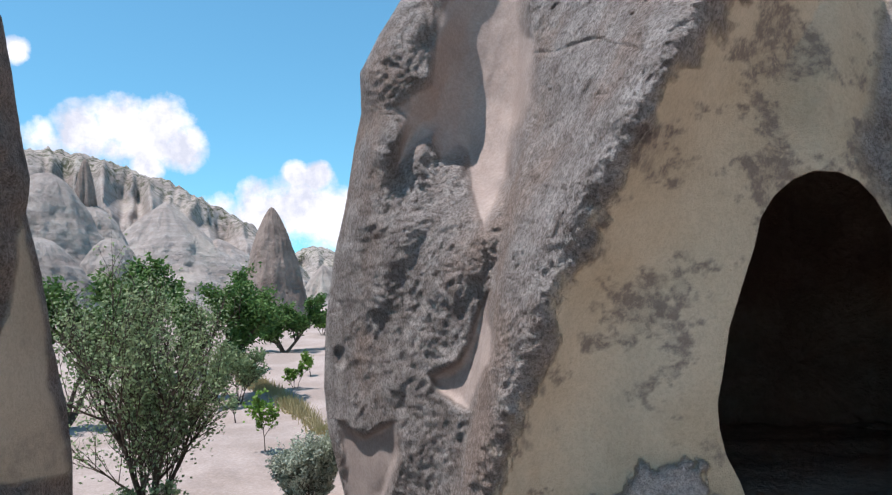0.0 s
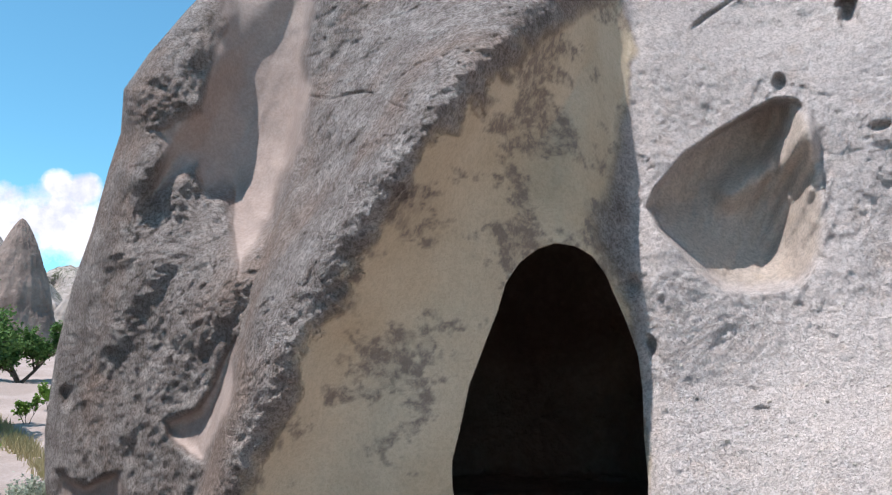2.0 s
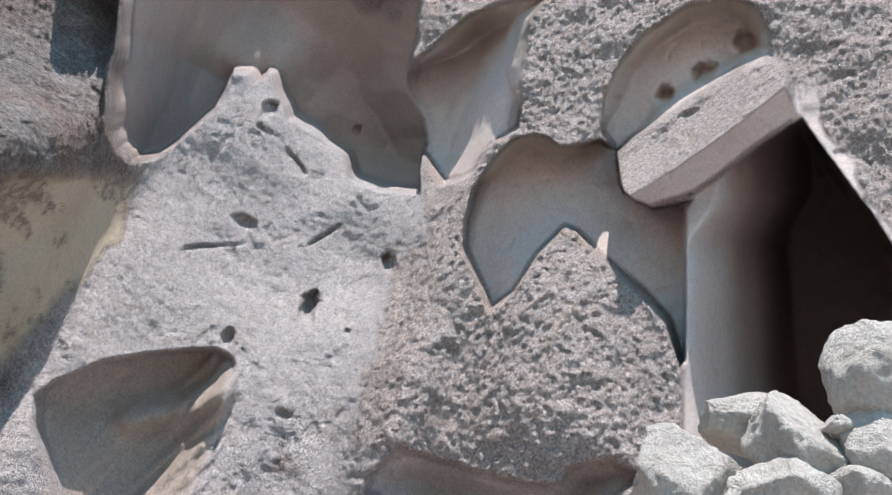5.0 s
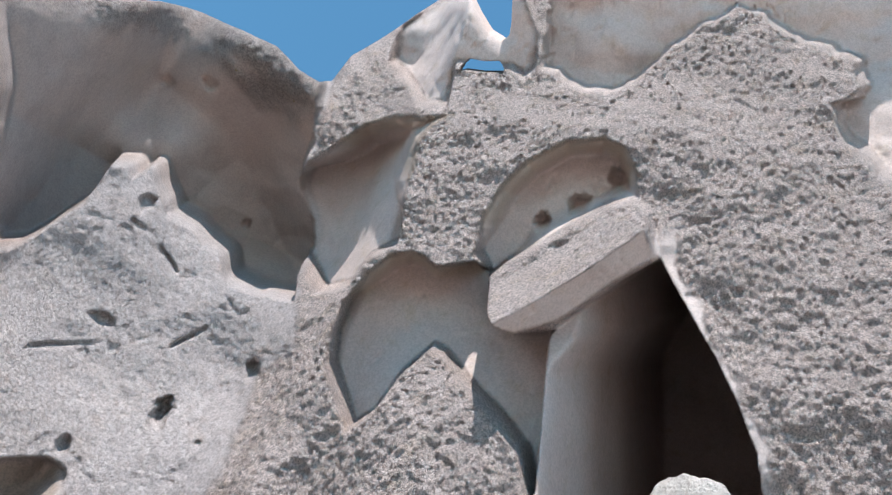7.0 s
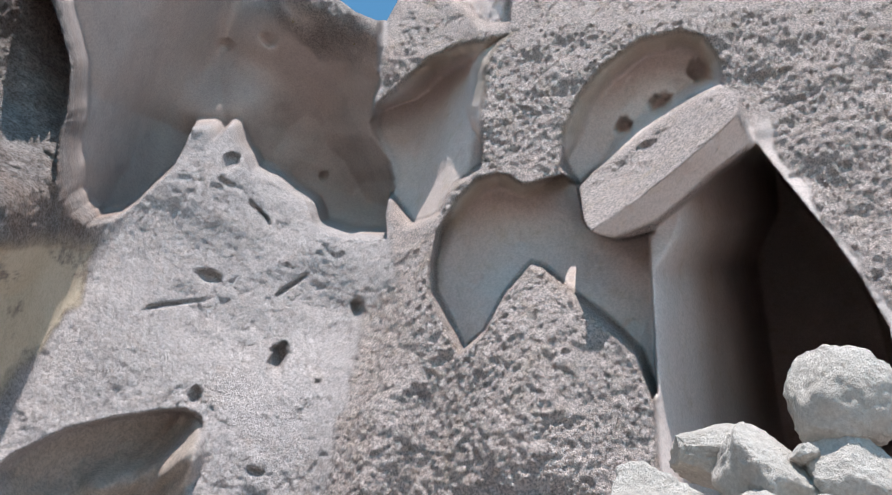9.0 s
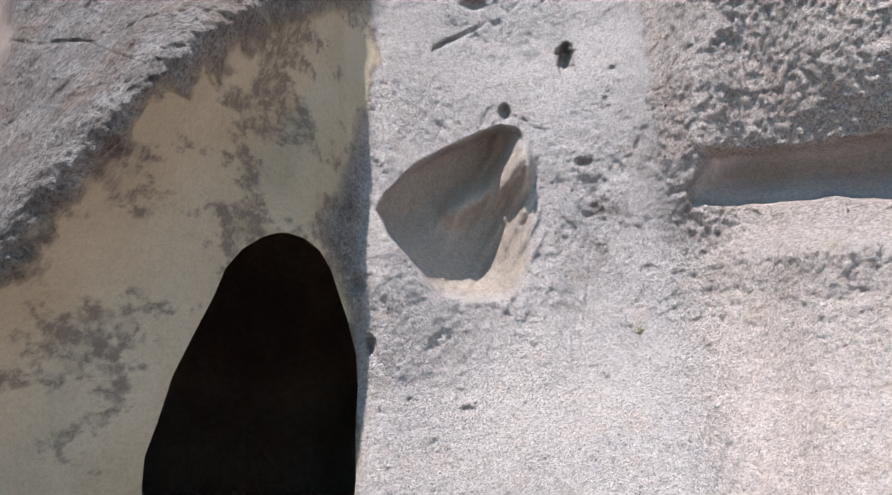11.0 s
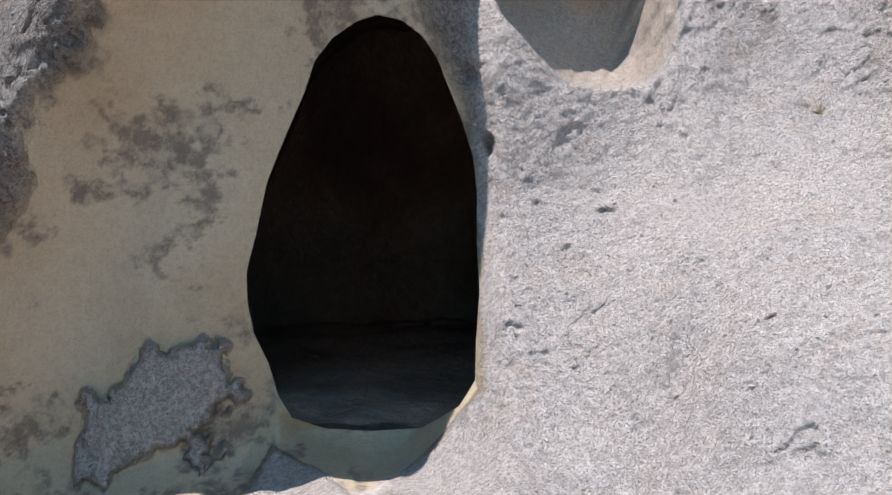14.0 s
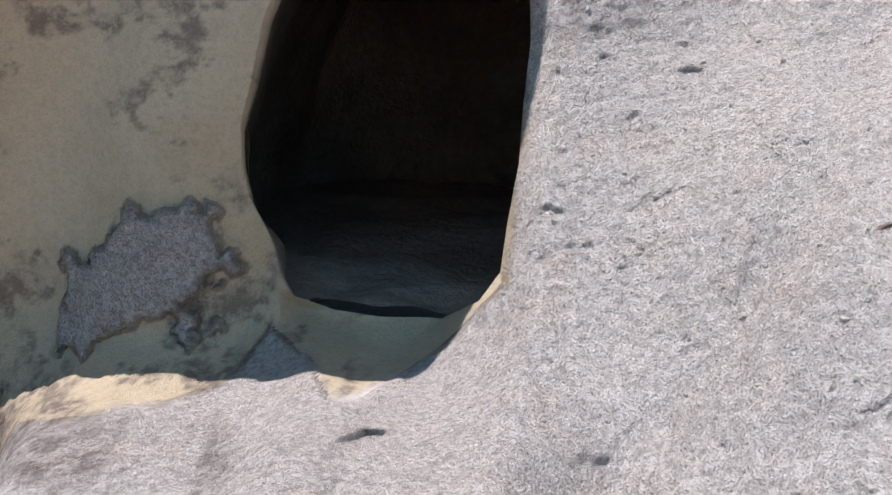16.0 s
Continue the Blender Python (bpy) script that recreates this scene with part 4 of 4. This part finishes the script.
plant("bush", -16.0, 18, 1.5, 1.9, LEAF, 0.06, 11000, 7, 15, "pale green shrub beside the trees", "bush", bare=0.05, trunk_r=0.02)
plant("sapling", -14.4, 12, 1.05, 0.62, LEAF_BRIGHT, 0.075, 420, 1, 16, "young bright green sapling on a thin stem", "sapling", bare=0.4, trunk_r=0.016)
plant("sapling", -14.3, 24, 0.75, 0.55, LEAF, 0.08, 350, 1, 21, "small green sapling in the sand", "sapling", bare=0.2, trunk_r=0.015)
plant("sapling", -11.9, 20, 0.7, 0.8, LEAF_BRIGHT, 0.08, 600, 3, 22, "small green sapling in the sand", "sapling", bare=0.1, trunk_r=0.012)
plant("sapling", -10.7, 22, 0.8, 0.6, LEAF_BRIGHT, 0.08, 500, 2, 24, "small green sapling in the sand", "sapling", bare=0.1, trunk_r=0.012)
plant("sapling", -16.2, 16, 0.55, 0.4, LEAF, 0.06, 350, 2, 23, "small green sapling in the sand", "sapling", bare=0.1, trunk_r=0.012)
plant("bush", -11.9, 8.6, 0.85, 1.05, LEAF_SILVER, 0.035, 26000, 16, 17, "rounded silvery sagebrush bush", "bush", bare=0.0, trunk_r=0.008, first=0)
plant("bush", -23.5, 8.0, 0.5, 0.9, LEAF, 0.05, 1500, 7, 18, "low green shrub under the slender tree", "bush", bare=0.02, trunk_r=0.008)
plant("bush", -9.6, 36, 1.2, 1.6, LEAF_BRIGHT, 0.14, 1500, 5, 27, "bright green shrub near the far rocks", "bush", bare=0.02, trunk_r=0.02)


def grass_strip():
    rnd = random.Random(3)
    lv, lf = [], []
    for k in range(5200):
        t = rnd.random()
        az = -15.6 + 6.2 * t + rnd.gauss(0, 0.25)
        r = 22.5 - 10.5 * t + rnd.gauss(0, 0.5)
        x, y, z = at(az, r)
        h = rnd.uniform(0.08, 0.26)
        b = len(lv)
        w, lean = rnd.uniform(0.008, 0.018), Vector((rnd.gauss(0, 0.06), rnd.gauss(0, 0.06), h))
        q = Vector((x, y, z - 0.02))
        lv += [q - Vector((w, 0, 0)), q + Vector((w, 0, 0)), q + lean]
        lf.append((b, b + 1, b + 2))
    tagged(new("dry_grass", mesh_from("dry_grass", lv, lf, GRASS, False)), "strip of dry yellow grass across the sand", "grass", kind="stuff")


grass_strip()


# ---- boulders at the doorway ----
def boulder(az, el, d, size, seed, label, turn=0):
    bm = bmesh.new()
    bmesh.ops.create_icosphere(bm, subdivisions=5, radius=1.0)
    co = np.array([v.co[:] for v in bm.verts])
    rs = np.random.RandomState(seed)
    cut = co.copy()
    for _ in range(13):
        nrm = rs.normal(size=3)
        nrm /= np.linalg.norm(nrm)
        off = rs.uniform(0.55, 0.85)
        over = np.maximum(cut @ nrm - off, 0)
        cut -= over[:, None] * nrm * 0.92
    cut *= 1 + 0.06 * fbm(co + seed, 2.0, 4)[:, None] + 0.035 * fbm(co + seed, 8.0, 4, 0.6)[:, None]
    for v, c in zip(bm.verts, cut):
        v.co = c * np.array(size) / 2
    me = bpy.data.meshes.new("boulder")
    for f in bm.faces:
        f.smooth = True
    bm.to_mesh(me)
    bm.free()
    me.materials.append(STONE)
    ob = tagged(new("boulder", me), label, "boulder", group="boulders at the doorway")
    ob.matrix_world = Matrix.Translation(Vector(place(np.array(az), np.array(el), np.array(d)))) @ pose(0, 0, 0, rs.uniform(-15, 15), rs.uniform(-15, 15), turn)
    return ob


for az, el, d, size, seed, turn, label in ((80.3, 23.6, 2.7, (0.4, 0.34, 0.24), 3, -80, "pale angular tuff boulder at the foot of the doorway"),
                                           (83.6, 22.3, 2.6, (0.4, 0.36, 0.34), 4, -20, "large pale tuff boulder below the doorway"),
                                           (88.4, 26.6, 2.65, (0.4, 0.42, 0.4), 5, 20, "tall pale boulder leaning in the doorway"),
                                           (88.8, 22.6, 2.6, (0.32, 0.32, 0.3), 6, 50, "pale tuff boulder wedged below the doorway"),
                                           (76.2, 18.7, 2.62, (0.44, 0.4, 0.42), 7, 10, "broad pale tuff block with a rough face"),
                                           (87.4, 20.0, 2.5, (0.2, 0.2, 0.16), 8, 80, "small pale tuff boulder in the heap"),
                                           (82.9, 18.8, 2.5, (0.36, 0.34, 0.28), 9, 130, "pale tuff boulder at the bottom of the heap"),
                                           (86.2, 23.9, 2.52, (0.1, 0.1, 0.08), 10, 30, "small pale stone between the boulders")):
    boulder(az, el, d, size, seed, label, turn)


# ---- small things on the rock ----
def on_cliff(a, e):
    d = cliff_shape(np.array([a]), np.array([e]))[0]
    return Vector(place(np.array([a]), np.array([e]), d)[0])


def embedded_pebbles():
    rs = np.random.RandomState(8)
    n = 420
    a, e = rs.uniform(27, 56, n), rs.uniform(-27, 6, n) ** 1
    a, e = np.append(a, rs.uniform(31, 50, 60)), np.append(e, rs.uniform(8, 30, 60))
    ok = inside(CAVE, a, e) < -0.6
    a, e = a[ok], e[ok]
    pts = place(a, e, cliff_shape(a, e)[0])
    bm = bmesh.new()
    bmesh.ops.create_icosphere(bm, subdivisions=1, radius=1.0)
    bm.verts.ensure_lookup_table()
    base_v = np.array([v.co[:] for v in bm.verts])
    base_f = np.array([[v.index for v in f.verts] for f in bm.faces])
    bm.free()
    verts, faces = [], []
    for k, q in enumerate(pts):
        size = 0.003 + 0.007 * rs.rand() ** 3
        verts.append(q + base_v * rs.uniform(0.6, 1.2, 3) * (1 + 0.25 * rs.normal(size=(len(base_v), 1))) * size)
        faces.append(base_f + k * len(base_v))
    me = mesh_from("embedded_pebbles", np.concatenate(verts), np.concatenate(faces), STONE, False)
    tagged(new("embedded_pebbles", me), "tiny grey pebbles stuck in the pale slab", "pebbles", kind="stuff")


embedded_pebbles()


def twig():
    q = on_cliff(45.8, -8.5)
    side = Vector((0.7, -0.5, 0.35)).normalized()
    rings = [(q + side * s + Vector((0, 0, 0.004 * math.sin(s * 90))), r) for s, r in ((-0.026, 0.002), (-0.014, 0.004), (0.0, 0.005), (0.013, 0.004), (0.024, 0.002))]
    v, f = tube(rings, 7)
    tagged(new("twig", mesh_from("twig", v, f, SPIRE)), "short brown twig lying on the pale slab", "twig")


twig()


def dry_tuft(a, e, seed):
    rnd = random.Random(seed)
    q = on_cliff(a, e)
    lv, lf = [], []
    for k in range(40):
        b, w = len(lv), 0.0012
        tip = q + Vector((rnd.gauss(0, 0.03), rnd.gauss(0, 0.03), rnd.uniform(0.02, 0.09)))
        lv += [q - Vector((w, w, 0.004)), q + Vector((w, -w, -0.004)), tip]
        lf.append((b, b + 1, b + 2))
    tagged(new("dry_tuft", mesh_from("dry_tuft", lv, lf, GRASS, False)), "small tuft of dry grass on the rock", "grass")


for a, e, s in ((52.6, -15.5, 1), (50.0, 4.1, 2), (36.0, 46.2, 3), (42.5, 46.5, 4)):
    dry_tuft(a, e, s)
